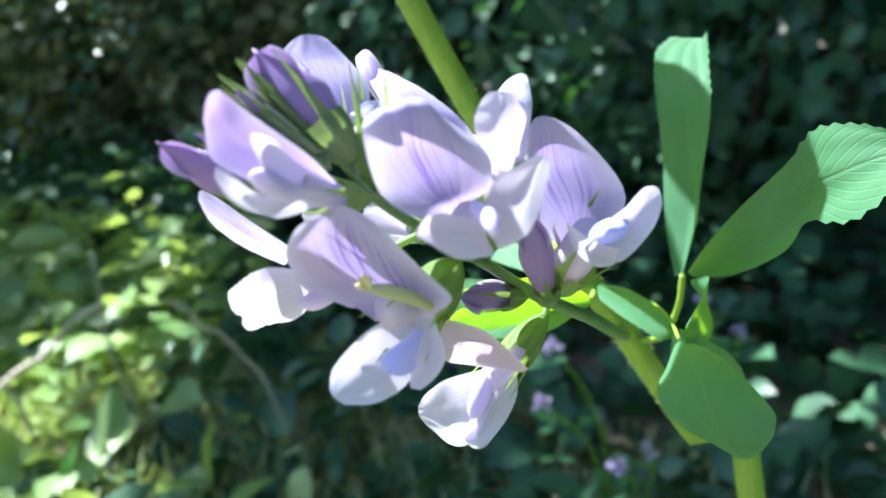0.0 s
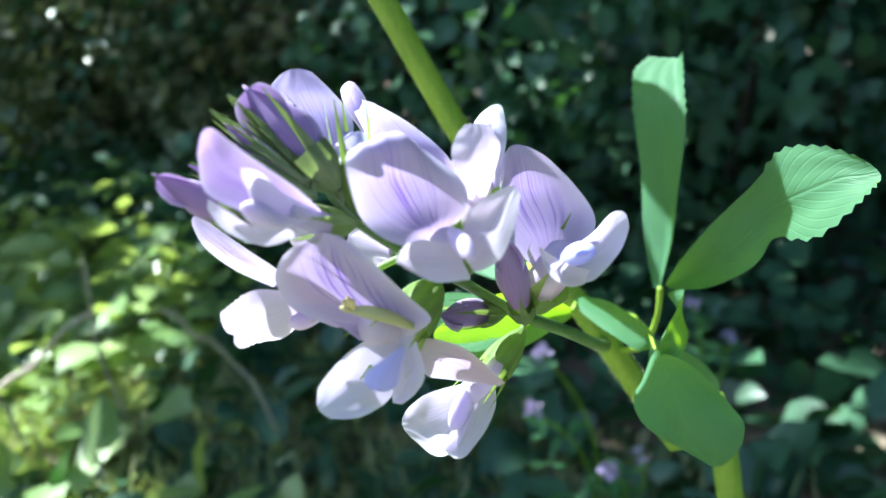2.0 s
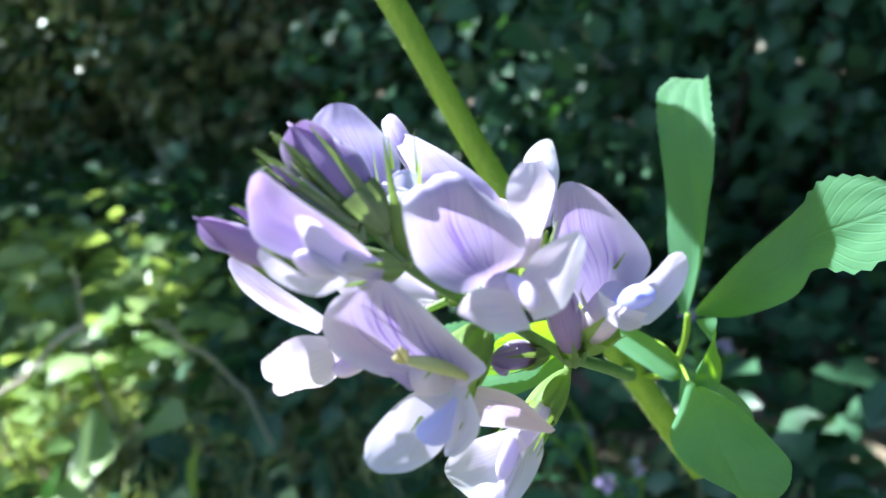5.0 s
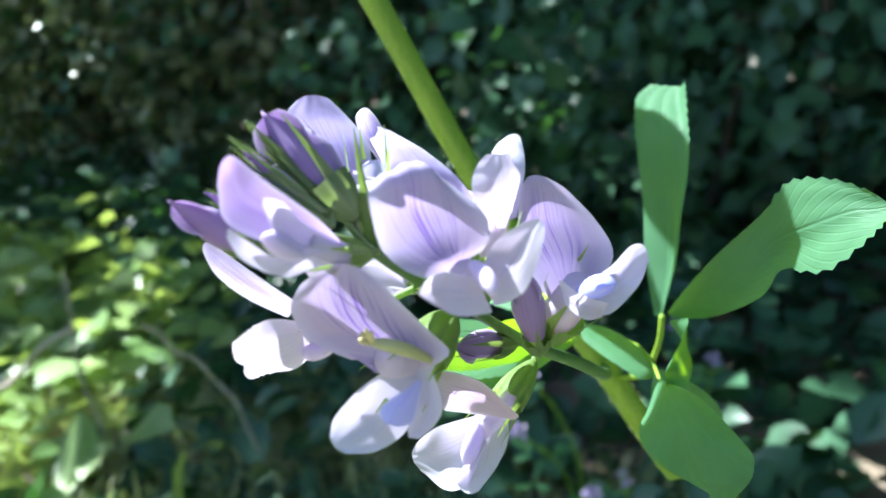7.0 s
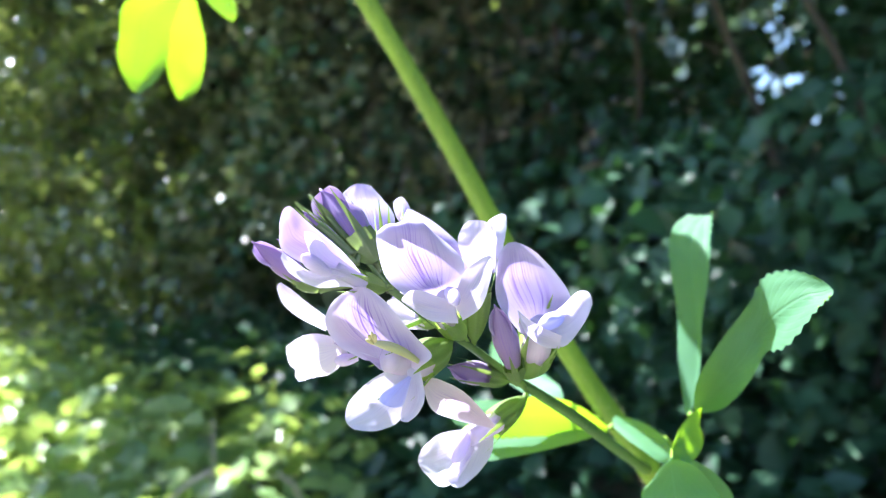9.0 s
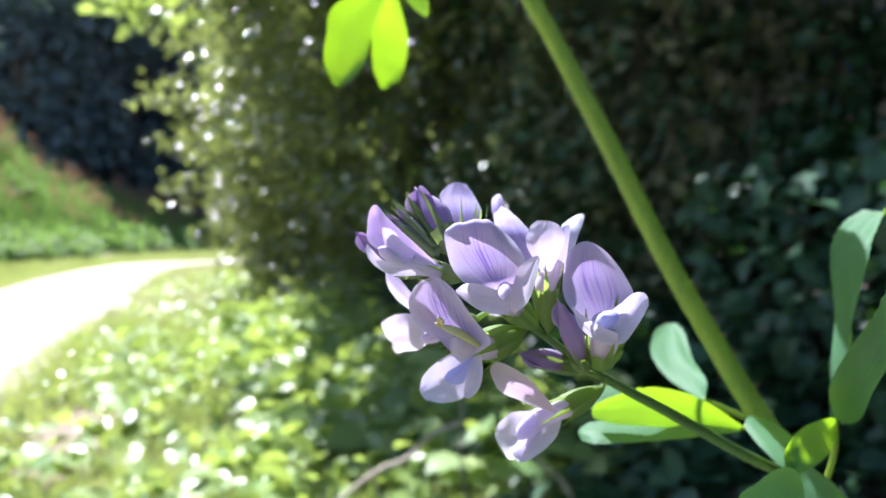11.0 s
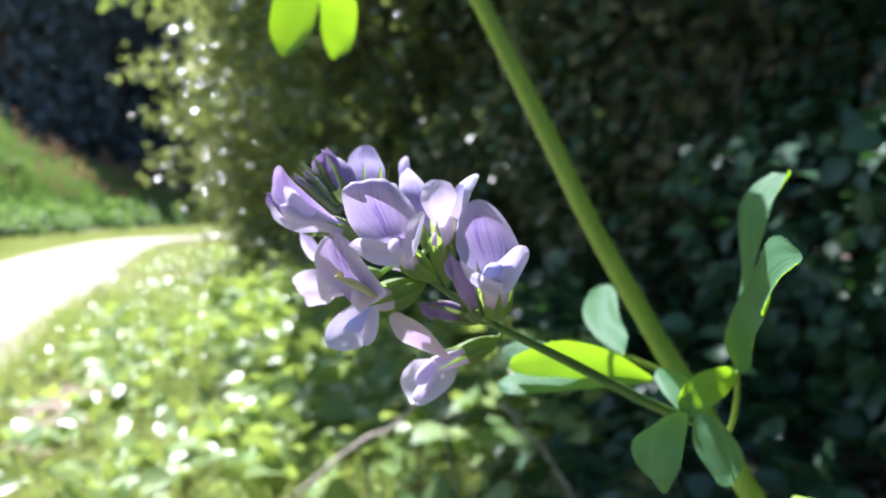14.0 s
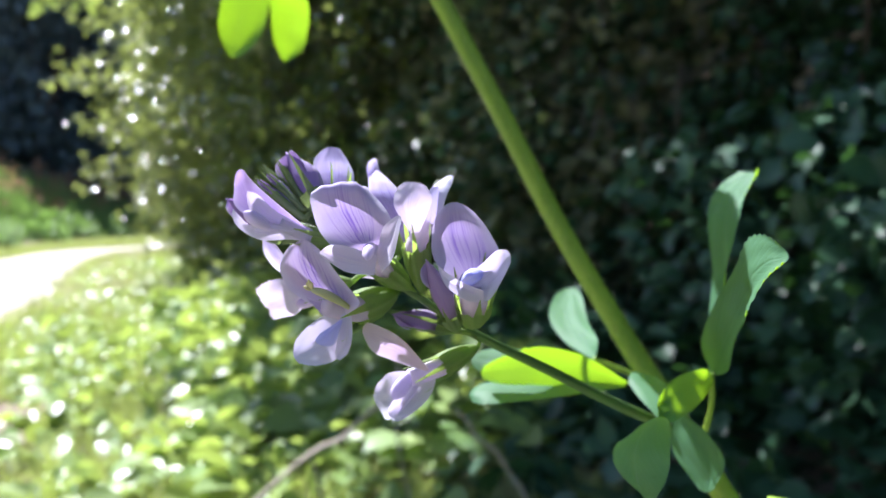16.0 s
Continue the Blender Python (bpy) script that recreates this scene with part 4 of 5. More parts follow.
FLOWERS = [
    # the flower that faces the eye
    (((0.30, 6.25, -0.08), (0.25, 6.16, -0.03), (0.12, 5.66, 0.12), 0.16, 0.30), [
        loft("banner", LILAC, ((0.05, 5.40, 0.26), (0.16, 5.42, 0.30)), ((-0.16, 5.10, 0.20), (0.30, 5.34, 0.42), -0.08), ((-0.36, 4.98, 0.34), (0.31, 5.30, 0.62), -0.12),
             ((-0.47, 4.90, 0.56), (0.16, 5.28, 0.82), -0.04), ((-0.52, 4.87, 0.76), (0.02, 5.28, 0.94), 0.12), ((-0.42, 5.04, 0.81), (-0.09, 5.34, 1.00), 0.08), end=0.06, notch=0.15, cleft=0.24, ruffle=0.05),
        loft("wing", PALE, ((0.24, 5.20, 0.20), (0.38, 5.16, 0.0)), ((0.355, 5.02, 0.44), (0.55, 4.98, 0.10), -0.03), ((0.50, 4.92, 0.55), (0.645, 4.86, 0.38), -0.02), ((0.61, 4.87, 0.60), (0.67, 4.85, 0.53)), ruffle=0.04, end=0.02),
        loft("wing", PALE, ((0.26, 5.20, 0.20), (0.34, 5.06, -0.05)), ((0.03, 4.98, 0.235), (0.13, 4.90, -0.06), 0.06), ((-0.09, 4.78, 0.20), (-0.03, 4.76, 0.0), 0.05), ((-0.15, 4.71, 0.13), (-0.14, 4.70, 0.06)), end=0.02, ruffle=0.04),
        ("keel", "pod", KEEL, (0.21, 5.12, 0.30), (0.345, 4.84, 0.09), (0.6, 0.5, 0.5), dict(width=0.135, flat=0.85, bow=-0.08))]),
    # the flower low on the raceme, its wings spread
    (((0.80, 6.80, -0.40), (0.92, 6.74, -0.36), (1.06, 6.28, -0.09), 0.22, 0.46), [
        loft("banner", LILAC, ((0.98, 6.20, -0.02), (1.18, 6.20, 0.0)), ((0.67, 5.86, 0.28), (1.42, 6.06, 0.36), -0.16), ((0.62, 5.76, 0.62), (1.27, 5.98, 0.68), -0.20),
             ((0.64, 5.83, 0.88), (1.05, 5.96, 0.92), -0.08), ((0.70, 5.92, 1.00), (0.86, 5.96, 1.02)), ruffle=0.03, end=0.03, fold=0.03),
        loft("wing", PALEBLUE, ((1.08, 5.78, 0.10), (1.18, 5.98, -0.06)), ((1.32, 5.70, 0.29), (1.38, 5.92, -0.09), -0.08), ((1.47, 5.68, 0.44), (1.56, 5.76, 0.13), -0.08), ((1.57, 5.70, 0.47), (1.64, 5.73, 0.33), -0.02), end=0.03, ruffle=0.03),
        loft("wing", PALE, ((1.34, 5.80, 0.0), (1.32, 5.94, -0.12)), ((1.13, 5.64, 0.05), (1.15, 5.78, -0.13), 0.04), ((0.97, 5.53, 0.13), (0.98, 5.60, -0.03), 0.03), ((0.88, 5.48, 0.20), (0.90, 5.50, 0.13)), end=0.01, ruffle=0.05),
        ("keel", "pod", KEELBLUE, (1.10, 5.84, 0.06), (1.34, 5.60, 0.16), (0.6, 0.5, 0.5), dict(width=0.22, flat=0.8, bow=-0.06))]),
    # the pale flower behind, turned upwards
    (((0.36, 6.30, -0.10), (0.37, 6.28, -0.04), (0.40, 5.85, 0.45), 0.16, 0.40), [
        loft("banner", PALE, ((0.38, 5.64, 0.58), (0.50, 5.68, 0.58)), ((0.23, 5.46, 0.83), (0.59, 5.64, 0.83), 0.10), ((0.25, 5.43, 1.03), (0.60, 5.66, 0.99), 0.10), ((0.32, 5.44, 1.11), (0.53, 5.62, 1.12), 0.05), end=0.02, ruffle=0.05),
        loft("wing", PALEBLUE, ((0.52, 5.92, 0.66), (0.62, 5.92, 0.68)), ((0.42, 5.98, 1.12), (0.68, 5.88, 1.05), 0.05), ((0.46, 6.03, 1.28), (0.68, 5.98, 1.25), 0.03), ((0.56, 6.06, 1.37), (0.66, 6.05, 1.37)), end=0.02),
        loft("wing", PALEBLUE, ((0.50, 5.86, 0.66), (0.58, 5.90, 0.66)), ((0.44, 5.80, 1.00), (0.60, 5.90, 1.00), 0.03), ((0.50, 5.84, 1.18), (0.56, 5.88, 1.20))),
        ("wing", "wing", LILAC, (0.38, 6.12, 0.16), (0.1, 6.3, 0.96), ((-0.03, 6.15, 0.56), (0.45, 6.3, 0.65)), dict(cup=0.15, bend=0.05))]),
    # the open flower below the middle, its stamens sprung
    (((0.16, 6.20, -0.02), (0.12, 6.12, -0.11), (-0.13, 5.68, -0.39), 0.20, 0.46), [
        loft("banner", LILAC, ((-0.66, 5.46, -0.42), (-0.22, 5.50, -0.52)), ((-0.95, 5.40, -0.30), (0.05, 5.28, -0.40), -0.14), ((-1.09, 5.33, -0.08), (-0.10, 5.25, -0.20), -0.08), ((-1.04, 5.28, 0.10), (-0.30, 5.22, 0.02), 0.0),
             ((-0.90, 5.22, 0.22), (-0.45, 5.19, 0.17), 0.04), ((-0.78, 5.17, 0.27), (-0.58, 5.16, 0.26), 0.02), end=0.03, ruffle=0.05),
        loft("lower_lobe", LILAC, ((-0.30, 5.52, -0.44), (-0.22, 5.54, -0.52)), ((-0.55, 5.44, -0.38), (-0.34, 5.48, -0.54)), ((-0.70, 5.40, -0.34), (-0.48, 5.42, -0.51))),
        loft("wing", PALEBLUE, ((-0.37, 5.46, -0.48), (-0.18, 5.48, -0.55)), ((-0.60, 5.46, -0.64), (-0.24, 5.60, -0.96), 0.05), ((-0.78, 5.50, -0.84), (-0.46, 5.54, -1.11), 0.04), ((-0.82, 5.53, -0.99), (-0.70, 5.52, -1.12)), end=0.03, ruffle=0.035),
        loft("wing", PALEBLUE, ((-0.195, 5.42, -0.47), (-0.08, 5.42, -0.45)), ((-0.195, 5.43, -0.73), (0.015, 5.40, -0.74), 0.05), ((-0.235, 5.50, -0.93), (-0.05, 5.46, -0.91), 0.03), ((-0.235, 5.51, -1.0), (-0.16, 5.50, -1.01)), ruffle=0.04),
        ("keel", "wing", KEELBLUE, (-0.15, 5.38, -0.56), (-0.38, 5.30, -0.86), ((-0.40, 5.36, -0.66), (-0.13, 5.32, -0.78)), dict(cup=0.3)),
        ("stamen_column", "pod", STAMEN, (-0.07, 5.36, -0.41), (-0.54, 5.20, -0.26), (0.6, 0.5, 0.5), dict(width=0.10, flat=0.8, bow=0.13)),
        ("anthers", "pod", ANTHER, (-0.52, 5.20, -0.27), (-0.57, 5.17, -0.19), (0.6, 0.5, 0.5), dict(width=0.045, flat=0.9)),
        ("anthers", "pod", ANTHER, (-0.49, 5.19, -0.27), (-0.50, 5.15, -0.18), (0.6, 0.5, 0.5), dict(width=0.04, flat=0.9)),
        ("anthers", "pod", ANTHER, (-0.51, 5.19, -0.28), (-0.59, 5.15, -0.24), (0.6, 0.5, 0.5), dict(width=0.04, flat=0.9)),
        ("anthers", "pod", ANTHER, (-0.50, 5.18, -0.26), (-0.54, 5.14, -0.16), (0.6, 0.5, 0.5), dict(width=0.035, flat=0.9))]),
    # the flower behind it, seen from its side
    (((-0.20, 5.95, 0.10), (-0.45, 5.98, -0.05), (-0.80, 5.85, -0.18), 0.14, 0.25), [
        loft("banner", LILAC, ((-1.08, 5.66, -0.02), (-1.16, 5.62, -0.12)), ((-1.46, 5.84, 0.21), (-1.50, 5.75, 0.02), 0.03), ((-1.74, 5.95, 0.39), (-1.78, 5.90, 0.20), 0.03), ((-1.88, 6.0, 0.46), (-1.91, 6.0, 0.38)), end=0.03),
        loft("wing", PALE, ((-1.02, 5.80, -0.17), (-0.94, 5.87, -0.34)), ((-1.28, 5.70, -0.15), (-1.15, 5.93, -0.55), -0.05), ((-1.46, 5.62, -0.20), (-1.42, 6.00, -0.62), -0.04), ((-1.57, 5.60, -0.31), (-1.55, 6.05, -0.61)), ruffle=0.05, end=0.04, notch=0.04, cleft=0.7, teeth=0.012),
        ("keel", "pod", KEEL, (-0.83, 5.84, -0.36), (-1.08, 5.80, -0.42), (0.6, 0.5, 0.5), dict(width=0.16, flat=0.8)),
        loft("wing", PALE, ((-0.85, 5.78, 0.0), (-0.76, 5.78, -0.10)), ((-1.02, 5.68, 0.20), (-0.82, 5.66, 0.14)), ((-1.04, 5.66, 0.28), (-0.90, 5.64, 0.28)))]),
    # the lowest flower, hanging
    (((0.98, 7.02, -0.48), (0.93, 6.98, -0.60), (0.62, 6.62, -0.92), 0.15, 0.40), [
        loft("banner", ROSE, ((0.68, 6.15, -0.96), (0.64, 6.17, -0.99)), ((0.36, 5.93, -0.66), (0.24, 6.12, -0.93), 0.04), ((0.12, 5.76, -0.55), (0.02, 5.93, -0.86), 0.04), ((-0.01, 5.70, -0.53), (-0.07, 5.76, -0.66)), end=0.02),
        loft("wing", PALE, ((0.42, 6.50, -1.00), (0.44, 6.45, -1.25)), ((0.05, 6.40, -1.08), (0.25, 6.38, -1.58), 0.07), ((-0.14, 6.50, -1.22), (0.05, 6.46, -1.64), 0.07), ((-0.21, 6.57, -1.34), (-0.14, 6.56, -1.52)), end=0.03, ruffle=0.04),
        loft("wing", PALE, ((0.38, 6.46, -1.0), (0.62, 6.54, -1.0)), ((0.27, 6.30, -1.28), (0.62, 6.48, -1.24), 0.07), ((0.17, 6.28, -1.52), (0.50, 6.40, -1.46), 0.05), ((0.24, 6.27, -1.62), (0.36, 6.29, -1.61)), ruffle=0.04, end=0.02),
        ("keel", "pod", KEEL, (0.38, 6.36, -1.03), (0.23, 6.22, -1.38), (0.6, 0.5, 0.5), dict(width=0.18, flat=0.6))]),
    # the tall flower at the back, its banner upright
    (((-0.48, 5.65, 0.40), (-0.49, 5.64, 0.46), (-0.53, 5.60, 0.84), 0.15, 0.43), [
        loft("banner", VIOLET, ((-0.66, 5.72, 0.58), (-0.52, 5.76, 0.62)), ((-0.88, 5.80, 0.90), (-0.55, 5.74, 0.98), 0.05), ((-1.14, 5.82, 1.18), (-0.57, 5.80, 1.24), 0.06), ((-1.24, 5.86, 1.46), (-0.74, 5.88, 1.46), 0.02), ((-1.16, 5.88, 1.60), (-0.90, 5.90, 1.62)), end=0.04),
        ("wing", "wing", PALEBLUE, (-0.55, 5.62, 0.53), (-0.5, 5.66, 1.10), ((-0.67, 5.62, 0.86), (-0.40, 5.66, 0.87)), dict(cup=0.2)),
        ("keel", "pod", KEEL, (-0.6, 5.66, 0.59), (-0.66, 5.62, 1), (0.6, 0.5, 0.5), dict(width=0.16, flat=0.8))]),
    # the flower at the back beside it
    (((0.00, 6.05, 0.10), (0.02, 6.20, 0.35), (-0.02, 6.30, 0.72), 0.15, 0.28), [
        loft("banner", VIOLET, ((0.10, 6.02, 0.60), (0.38, 6.12, 0.60)), ((-0.37, 6.02, 1.00), (0.20, 5.96, 0.94), 0.05), ((-0.52, 6.10, 1.22), (-0.10, 6.02, 1.21), 0.04), ((-0.66, 6.30, 1.50), (-0.42, 6.16, 1.42)), end=0.02),
        loft("wing", VIOLET, ((-0.46, 6.20, 1.10), (-0.38, 6.22, 1.08)), ((-0.66, 6.28, 1.38), (-0.44, 6.22, 1.34), 0.07), ((-0.72, 6.34, 1.56), (-0.52, 6.28, 1.52), 0.05), ((-0.68, 6.36, 1.64), (-0.60, 6.34, 1.63)), end=0.02),
        ("keel", "pod", KEEL, (-0.11, 6.2, 0.83), (-0.32, 6.2, 1.20), (0.6, 0.5, 0.5), dict(width=0.16, flat=0.8))]),
    # a flower on the far side of the rachis
    (((0.0, 5.98, 0.10), (-0.02, 6.10, 0.12), (-0.20, 6.20, 0.20), 0.14, 0.25), [
        ("banner", "banner", PALE, (-0.15, 6.25, 0.05), (-0.60, 6.2, 0.40), ((-0.48, 6.22, 0.07), (-0.25, 6.2, 0.38)), dict(cup=0.1)),
        ("wing", "wing", PALE, (-0.18, 6.1, 0.07), (-0.64, 6.05, 0.25), ((-0.42, 6.08, 0.07), (-0.42, 6.05, 0.32)), dict(cup=0.2))]),
    # the young flower near the tip, half closed
    (((-0.48, 5.62, 0.38), (-0.54, 5.56, 0.36), (-0.74, 5.30, 0.36), 0.12, 0.20), [
        loft("banner", MAUVE, ((-0.75, 5.26, 0.33), (-0.70, 5.24, 0.42)), ((-0.97, 5.00, 0.36), (-0.85, 4.84, 0.59), -0.03), ((-1.39, 4.74, 0.52), (-1.14, 4.68, 0.80), -0.10), ((-1.46, 4.70, 0.74), (-1.33, 4.66, 0.95), -0.07), ((-1.45, 4.67, 0.86), (-1.39, 4.65, 0.96)), end=0.02, ruffle=0.03),
        loft("wing", PALE, ((-0.71, 5.22, 0.40), (-0.72, 5.26, 0.29)), ((-0.90, 4.84, 0.40), (-0.85, 5.10, 0.27), 0.05), ((-1.08, 4.64, 0.32), (-1.04, 4.80, 0.19), 0.05), ((-1.25, 4.62, 0.42), (-1.28, 4.68, 0.29), 0.03), ((-1.38, 4.66, 0.50), (-1.39, 4.66, 0.44)), ruffle=0.03),
        loft("wing", PALE, ((-0.74, 5.14, 0.45), (-0.77, 5.10, 0.36)), ((-0.92, 4.78, 0.55), (-0.98, 4.72, 0.34), 0.05), ((-1.05, 4.62, 0.67), (-1.06, 4.58, 0.45), 0.05), ((-1.14, 4.55, 0.69), (-1.13, 4.55, 0.60)), ruffle=0.04, end=0.01),
        ("keel", "pod", KEEL, (-0.92, 4.80, 0.33), (-1.15, 4.56, 0.45), (0.6, 0.5, 0.5), dict(width=0.14, flat=0.85))]),
]
for k, (cal, pets) in enumerate(FLOWERS):
    flower(cal, pets, 100 + k)


def bud(root, base, tip, width, material, seed, open_by=0.5):
    """A closed bud: two folded petals standing out of a toothed calyx."""
    b, t = Vector(base), Vector(tip)
    far = (t - b).length
    mouth = b.lerp(t, open_by)
    v, f, u = calyx_data(root, base, tuple(mouth), width * 0.44, max(0.20, far * (0.70 - open_by * 0.5)) if open_by > 0.3 else 0.20, seed, 0.35)
    body = part("flower_bud", mesh_of("calyx", v, f, SEPAL, u), plant)
    d = (t - b).normalized()
    side = d.cross(Vector((0, 1, 0.2))).normalized()
    v, f, u = pod_data(tuple(b.lerp(t, 0.2)), tip, width, 0.72, 0.05, side=tuple(side), sharp=True)
    part("bud_petals", mesh_of("bud_petals", v, f, material, u), body)
    if far > 0.7:
        v, f, u = blade("wing", tuple(b.lerp(t, 0.25)), tuple(b.lerp(t, 0.97)), tuple(side), width * 1.15, cup=-0.55, bend=0.12, seed=seed, nu=12, nv=14)
        part("folded_banner", mesh_of("folded_banner", v, f, material, u), body)


BUDS = [
    ((-0.62, 5.52, 0.52), (-0.64, 5.46, 0.62), (-1.33, 5.36, 1.40), 0.42, PURPLE, 0.34),
    ((0.95, 7.00, -0.50), (0.88, 6.35, -0.46), (0.62, 5.70, 0.28), 0.27, PURPLE, 0.2),
    ((-0.60, 5.60, 0.42), (-1.25, 5.52, 0.30), (-1.93, 5.15, 0.72), 0.25, PURPLE, 0.25),
    ((-0.60, 5.60, 0.45), (-1.20, 5.60, 0.55), (-1.72, 5.30, 0.80), 0.14, PURPLE, 0.4),
    ((0.85, 6.90, -0.45), (0.72, 6.80, -0.42), (0.12, 6.05, -0.38), 0.27, PURPLE, 0.4),
    ((-0.75, 5.45, 0.65), (-0.80, 5.36, 0.68), (-1.38, 5.36, 1.22), 0.101, SEPAL, 0.55),
    ((-0.80, 5.44, 0.72), (-0.86, 5.28, 0.66), (-1.42, 5.16, 1.08), 0.108, PURPLE, 0.66),
    ((-0.85, 5.44, 0.75), (-0.95, 5.36, 0.86), (-1.46, 5.40, 1.34), 0.086, SEPAL, 0.60),
    ((-0.80, 5.44, 0.75), (-0.80, 5.26, 0.55), (-1.50, 5.10, 0.98), 0.108, PURPLE, 0.62),
    ((-0.88, 5.44, 0.80), (-0.96, 5.32, 0.84), (-1.36, 5.26, 1.26), 0.079, SEPAL, 0.55),
    ((-0.90, 5.44, 0.82), (-1.00, 5.30, 0.80), (-1.52, 5.24, 1.18), 0.072, SEPAL, 0.55),
]
for k, (rt, ba, tp, wd, mt, ob_) in enumerate(BUDS):
    bud(rt, ba, tp, wd, mt, 300 + 7 * k, ob_)


def leaf(stalk, r, leaflets, seed, label=""):
    v, f, u = tube_data([P(*p) for p in stalk], [r / 100] * len(stalk), 7)
    body = part("leaf", mesh_of("petiole", v, f, STEM, u), plant, label)
    for k, (name, kind, mat, b, t, ribs, opts) in enumerate(leaflets):
        v, f, u = loft_data(ribs, seed=seed + k, nu=16, nv=36, **opts)
        part(name, mesh_of(name, v, f, mat, u), body)


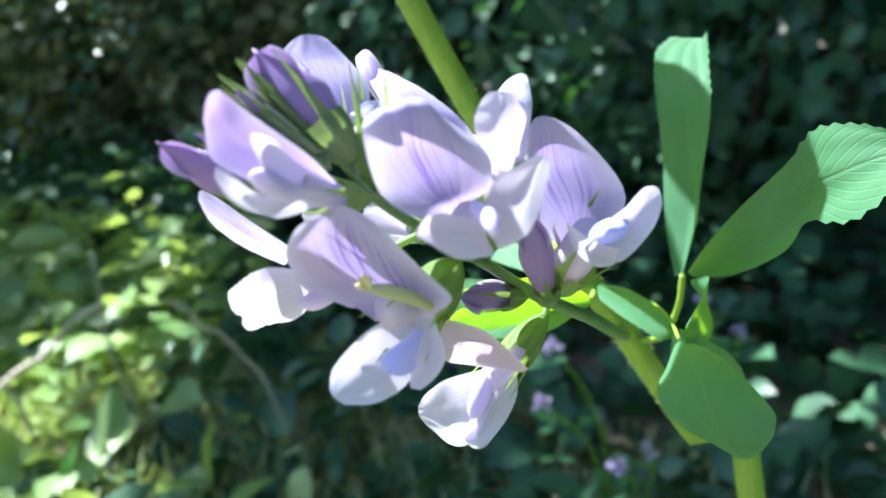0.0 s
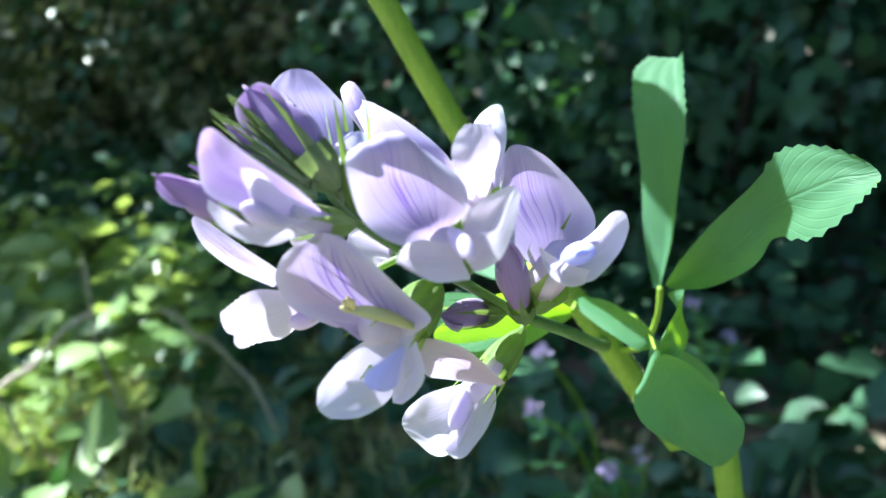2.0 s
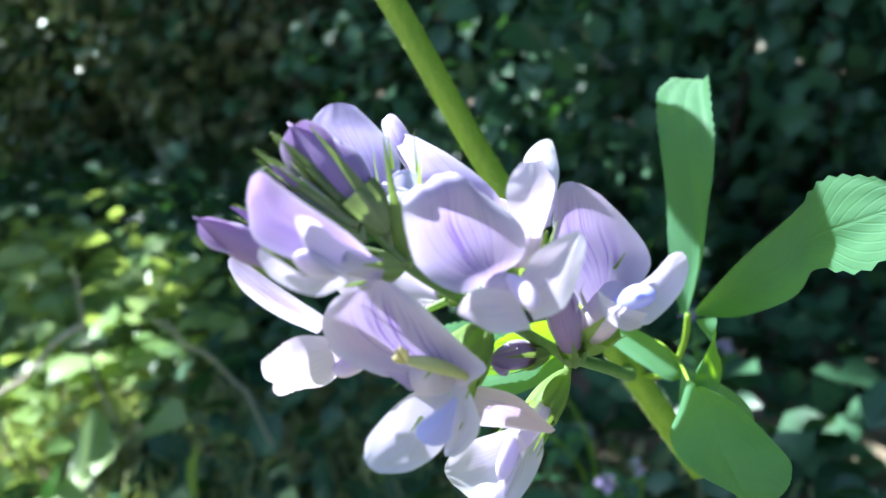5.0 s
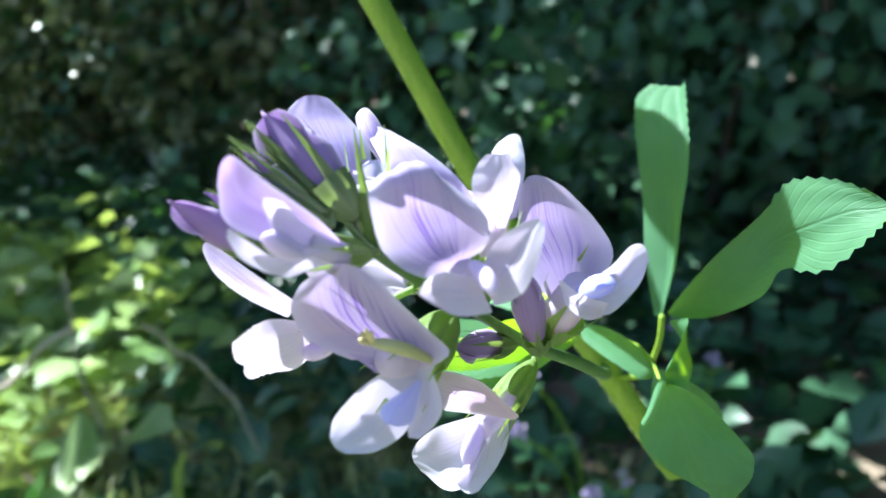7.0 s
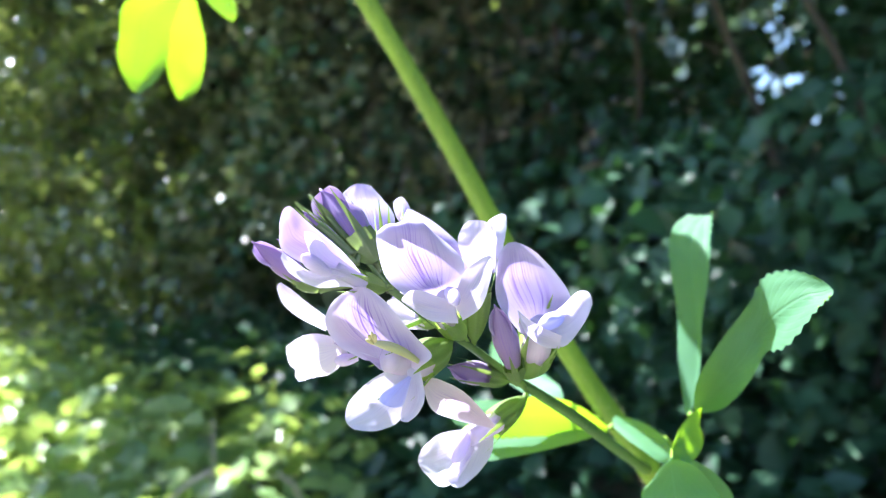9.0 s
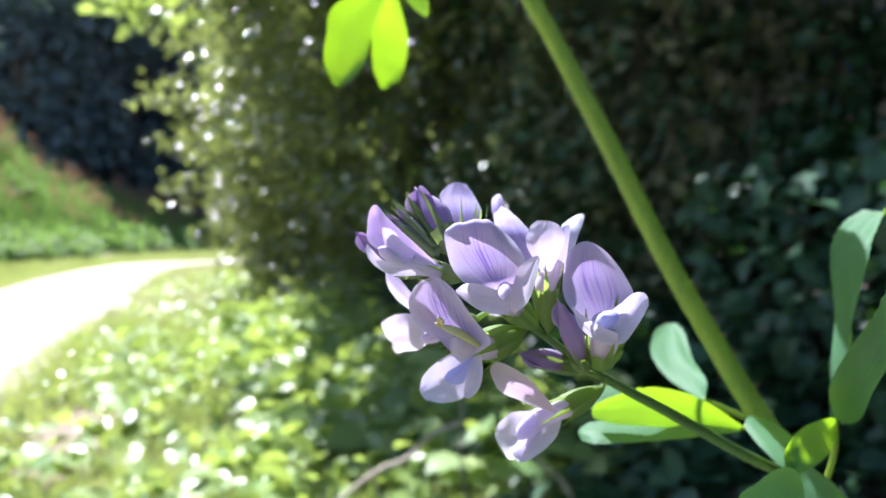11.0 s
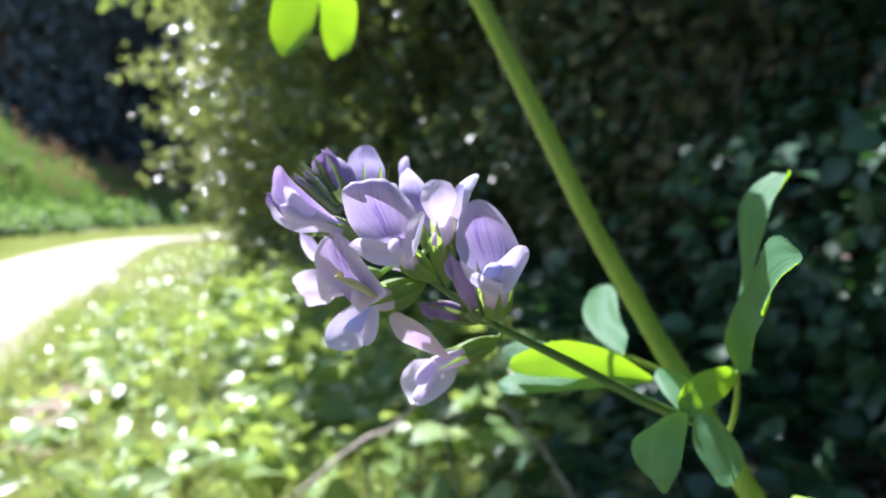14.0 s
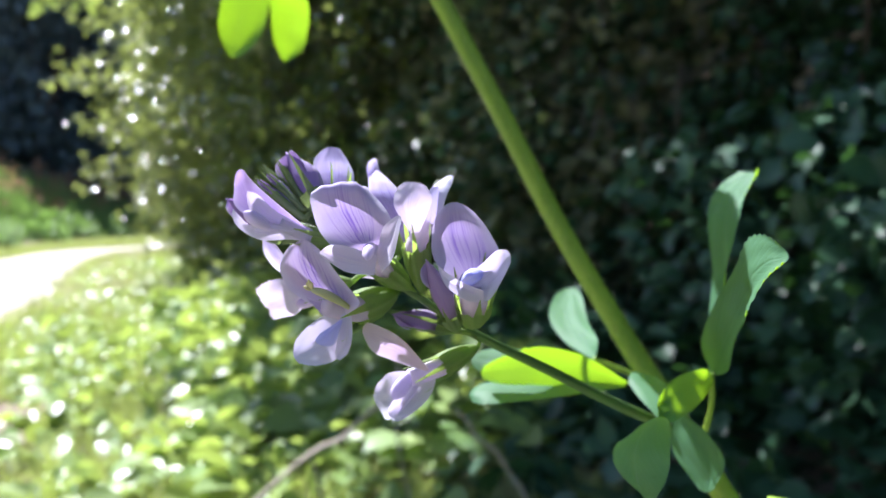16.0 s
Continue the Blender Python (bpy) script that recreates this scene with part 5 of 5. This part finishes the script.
LEAVES = [
    # the tall trifoliate leaf beyond the flower
    ([(3.15, 12.8, -1.5), (3.42, 12.0, -1.38), (3.53, 11.5, -0.85), (3.50, 11.2, -0.38)], 0.05, [
        loft("leaflet", LEAF, ((3.44, 11.38, -0.40), (3.52, 11.30, -0.40)), ((3.32, 11.56, 0.45), (3.66, 10.90, 0.42)), ((3.27, 11.60, 1.35), (3.63, 10.58, 1.25)), ((3.16, 11.44, 2.10), (3.64, 10.58, 1.95)),
             ((3.18, 11.55, 2.62), (3.70, 10.74, 2.45)), ((3.34, 12.0, 3.12), (3.85, 11.16, 2.94)), ((3.58, 12.06, 3.34), (3.92, 11.38, 3.20)), dip=-0.10, ruffle=0.05, teeth=0.02, end=0.05),
        loft("leaflet", LEAF, ((3.52, 11.05, -0.34), (3.58, 11.05, -0.40)), ((3.40, 9.98, 0.02), (3.80, 10.06, -0.34)), ((3.56, 9.16, 0.52), (3.92, 8.76, -0.02)), ((3.78, 8.55, 0.92), (4.04, 8.50, 0.30)),
             ((3.90, 8.16, 1.27), (4.02, 7.60, 0.28)), ((4.13, 7.64, 1.25), (4.18, 7.08, 0.60)), ((4.32, 7.22, 1.07), (4.38, 7.02, 0.80)), dip=-0.12, ruffle=0.035, teeth=0.03, end=0.08),
        loft("leaflet", LEAF, ((3.54, 10.95, -0.44), (3.56, 10.95, -0.52)), ((3.50, 10.0, -0.36), (3.48, 9.86, -0.88)), ((3.16, 9.34, -0.55), (3.24, 9.36, -1.15)), ((2.98, 9.24, -0.80), (3.02, 9.36, -1.25)), ((2.93, 9.30, -1.02), (2.95, 9.34, -1.22)), dip=0.08, ruffle=0.05)]),
    # the leaf at the joint, drooping
    ([(2.74, 12.6, -1.0), (3.05, 11.6, -0.80), (3.10, 10.6, -0.92), (2.99, 9.72, -1.14)], 0.025, [
        loft("leaflet", LEAF, ((2.96, 9.70, -1.14), (3.02, 9.66, -1.14)), ((2.70, 9.31, -1.39), (3.18, 8.75, -1.23)), ((2.56, 8.96, -1.65), (3.28, 7.79, -1.56)), ((2.71, 8.64, -1.95), (3.31, 7.68, -1.83)), ((2.91, 8.35, -2.11), (3.27, 7.79, -2.03)), ((3.06, 8.14, -2.19), (3.20, 7.92, -2.16)), dip=-0.10, ruffle=0.05, end=0.02, teeth=0.006),
        loft("leaflet", LEAF, ((3.16, 10.42, -1.20), (3.18, 10.36, -1.10)), ((2.86, 10.29, -1.20), (3.08, 10.87, -0.83)), ((2.53, 10.54, -0.98), (2.75, 11.16, -0.62)), ((2.24, 10.91, -0.73), (2.37, 11.26, -0.53)), dip=0.05, end=0.10),
        loft("leaflet", LEAF, ((3.10, 10.30, -1.10), (3.16, 10.22, -1.06)), ((3.06, 10.30, -1.55), (3.66, 9.90, -1.30)), ((3.30, 10.20, -1.90), (3.88, 9.86, -1.66)), ((3.54, 10.10, -2.12), (3.76, 9.98, -2.06)), dip=0.06, ruffle=0.05, end=0.05)]),
    # the glowing leaf behind the stalk
    ([(2.5, 12.3, -0.75), (2.35, 11.8, -0.62), (2.20, 11.3, -0.72)], 0.05, [
        loft("leaflet", LEAF, ((2.16, 11.26, -0.70), (2.14, 11.22, -0.78)), ((1.55, 10.4, -0.40), (1.55, 10.5, -0.90)), ((0.96, 9.70, -0.38), (0.95, 9.95, -0.98)), ((0.45, 9.55, -0.62), (0.40, 9.80, -1.05)), ((0.15, 9.60, -0.80), (0.10, 9.75, -1.02)), dip=0.05, teeth=0.02, end=0.05),
        loft("leaflet", LEAF, ((2.14, 11.2, -0.78), (2.16, 11.12, -0.80)), ((1.30, 10.45, -0.80), (1.30, 10.0, -1.12)), ((0.42, 10.15, -0.96), (0.40, 9.6, -1.38)), ((0.02, 10.05, -1.08), (0.02, 9.7, -1.40)), ((-0.10, 10.0, -1.18), (-0.08, 9.8, -1.36)), dip=-0.04, teeth=0.02, end=0.05),
        loft("leaflet", LEAF, ((2.10, 11.3, -0.70), (2.12, 11.24, -0.76)), ((1.3, 11.0, -0.52), (1.2, 10.6, -0.85)), ((0.35, 10.8, -0.42), (0.25, 10.4, -0.90)), ((-0.15, 10.7, -0.48), (-0.25, 10.4, -0.88)), ((-0.34, 10.6, -0.58), (-0.38, 10.45, -0.80)), dip=-0.04, teeth=0.02, end=0.06)]),
    # the pale upright leaflet by the stem
    ([(2.45, 12.55, -0.62), (1.9, 12.4, -0.50), (1.37, 12.10, -0.36)], 0.05, [
        loft("leaflet", LEAF, ((1.30, 12.15, -0.36), (1.42, 12.02, -0.34)), ((0.54, 13.00, -0.05), (1.33, 12.49, -0.00)), ((-0.05, 13.87, 0.44), (0.84, 13.50, 0.50)), ((-0.21, 14.69, 1.00), (0.44, 14.54, 1.08)), ((-0.08, 15.06, 1.26), (0.14, 15.00, 1.30)), dip=-0.06, ruffle=0.03, end=0.04)]),
    # the leaf that hangs from above
    ([(-4.4, 9.4, 9.6), (-6.0, 11.2, 9.3), (-7.5, 12.2, 8.7)], 0.06, [
        loft("leaflet", LEAF, ((-7.55, 12.1, 8.6), (-7.45, 12.2, 8.6)), ((-8.05, 11.0, 7.4), (-7.55, 12.05, 7.4)), ((-7.98, 10.85, 6.5), (-7.45, 11.9, 6.5)), ((-7.86, 10.85, 5.85), (-7.42, 11.6, 5.85)), ((-7.64, 11.0, 5.42), (-7.48, 11.25, 5.40)), dip=0.10, teeth=0.02, end=0.05),
        loft("leaflet", LEAF, ((-7.55, 12.3, 8.7), (-7.48, 12.4, 8.7)), ((-8.15, 12.7, 8.0), (-7.65, 13.65, 8.0)), ((-8.18, 12.95, 7.3), (-7.68, 13.95, 7.3)), ((-8.10, 13.1, 6.75), (-7.70, 13.85, 6.75)), ((-8.0, 13.4, 6.38), (-7.85, 13.6, 6.36)), dip=0.10, teeth=0.02, end=0.05),
        loft("leaflet", LEAF, ((-7.45, 12.2, 8.7), (-7.40, 12.3, 8.6)), ((-6.95, 12.0, 8.65), (-6.80, 12.5, 8.05)), ((-6.45, 12.1, 8.35), (-6.40, 12.5, 7.80)), ((-6.22, 12.25, 8.0), (-6.24, 12.35, 7.82)), dip=0.06, teeth=0.02, end=0.04)]),
    # unseen leaves added on the upper nodes to shade the lower leaflets
    ([(-4.3, 9.45, 9.5), (-4.5, 10.8, 9.6), (-4.1, 12.0, 9.5)], 0.06, [
        loft("leaflet", LEAF, ((-4.1, 12.0, 9.5), (-4.0, 12.0, 9.5)), ((-3.9, 11.4, 9.08), (-3.0, 11.4, 9.9)), ((-3.85, 10.5, 9.1), (-2.8, 10.5, 10.0)), ((-3.9, 9.7, 9.0), (-2.6, 9.6, 10.0)), ((-3.7, 9.2, 9.2), (-2.7, 9.0, 9.9)), ((-3.4, 8.95, 9.4), (-3.0, 8.85, 9.7)), dip=-0.1, teeth=0.02),
        loft("leaflet", LEAF, ((-4.15, 11.9, 9.4), (-4.1, 11.9, 9.4)), ((-4.5, 11.0, 9.0), (-4.4, 11.0, 9.05)), ((-4.8, 9.9, 8.4), (-4.5, 9.9, 8.6)), ((-5.4, 9.3, 7.7), (-4.0, 9.2, 8.8)), ((-5.3, 8.4, 7.8), (-4.3, 8.3, 8.6)), ((-5.0, 8.0, 8.1), (-4.6, 7.9, 8.4)), dip=-0.1, teeth=0.02),
        loft("leaflet", LEAF, ((-4.1, 12.05, 9.5), (-4.0, 12.1, 9.5)), ((-4.5, 12.4, 9.3), (-3.6, 12.5, 9.8)), ((-4.3, 13.0, 9.4), (-3.5, 13.0, 9.9)), ((-4.0, 13.4, 9.6), (-3.7, 13.4, 9.8)), dip=-0.1, teeth=0.02)]),
    ([(-5.6, 9.05, 11.3), (-4.9, 10.2, 11.8), (-4.4, 11.0, 11.9)], 0.06, [
        loft("leaflet", LEAF, ((-4.4, 11.0, 11.8), (-4.4, 11.0, 11.9)), ((-4.7, 11.5, 11.3), (-3.9, 11.5, 12.0)), ((-4.6, 12.2, 11.3), (-3.7, 12.2, 12.0)), ((-4.3, 12.9, 11.5), (-3.9, 12.9, 11.8)), dip=-0.1, teeth=0.02)]),
]
for k, (sk, rr, lf) in enumerate(LEAVES):
    leaf(sk, rr, lf, 500 + 10 * k)
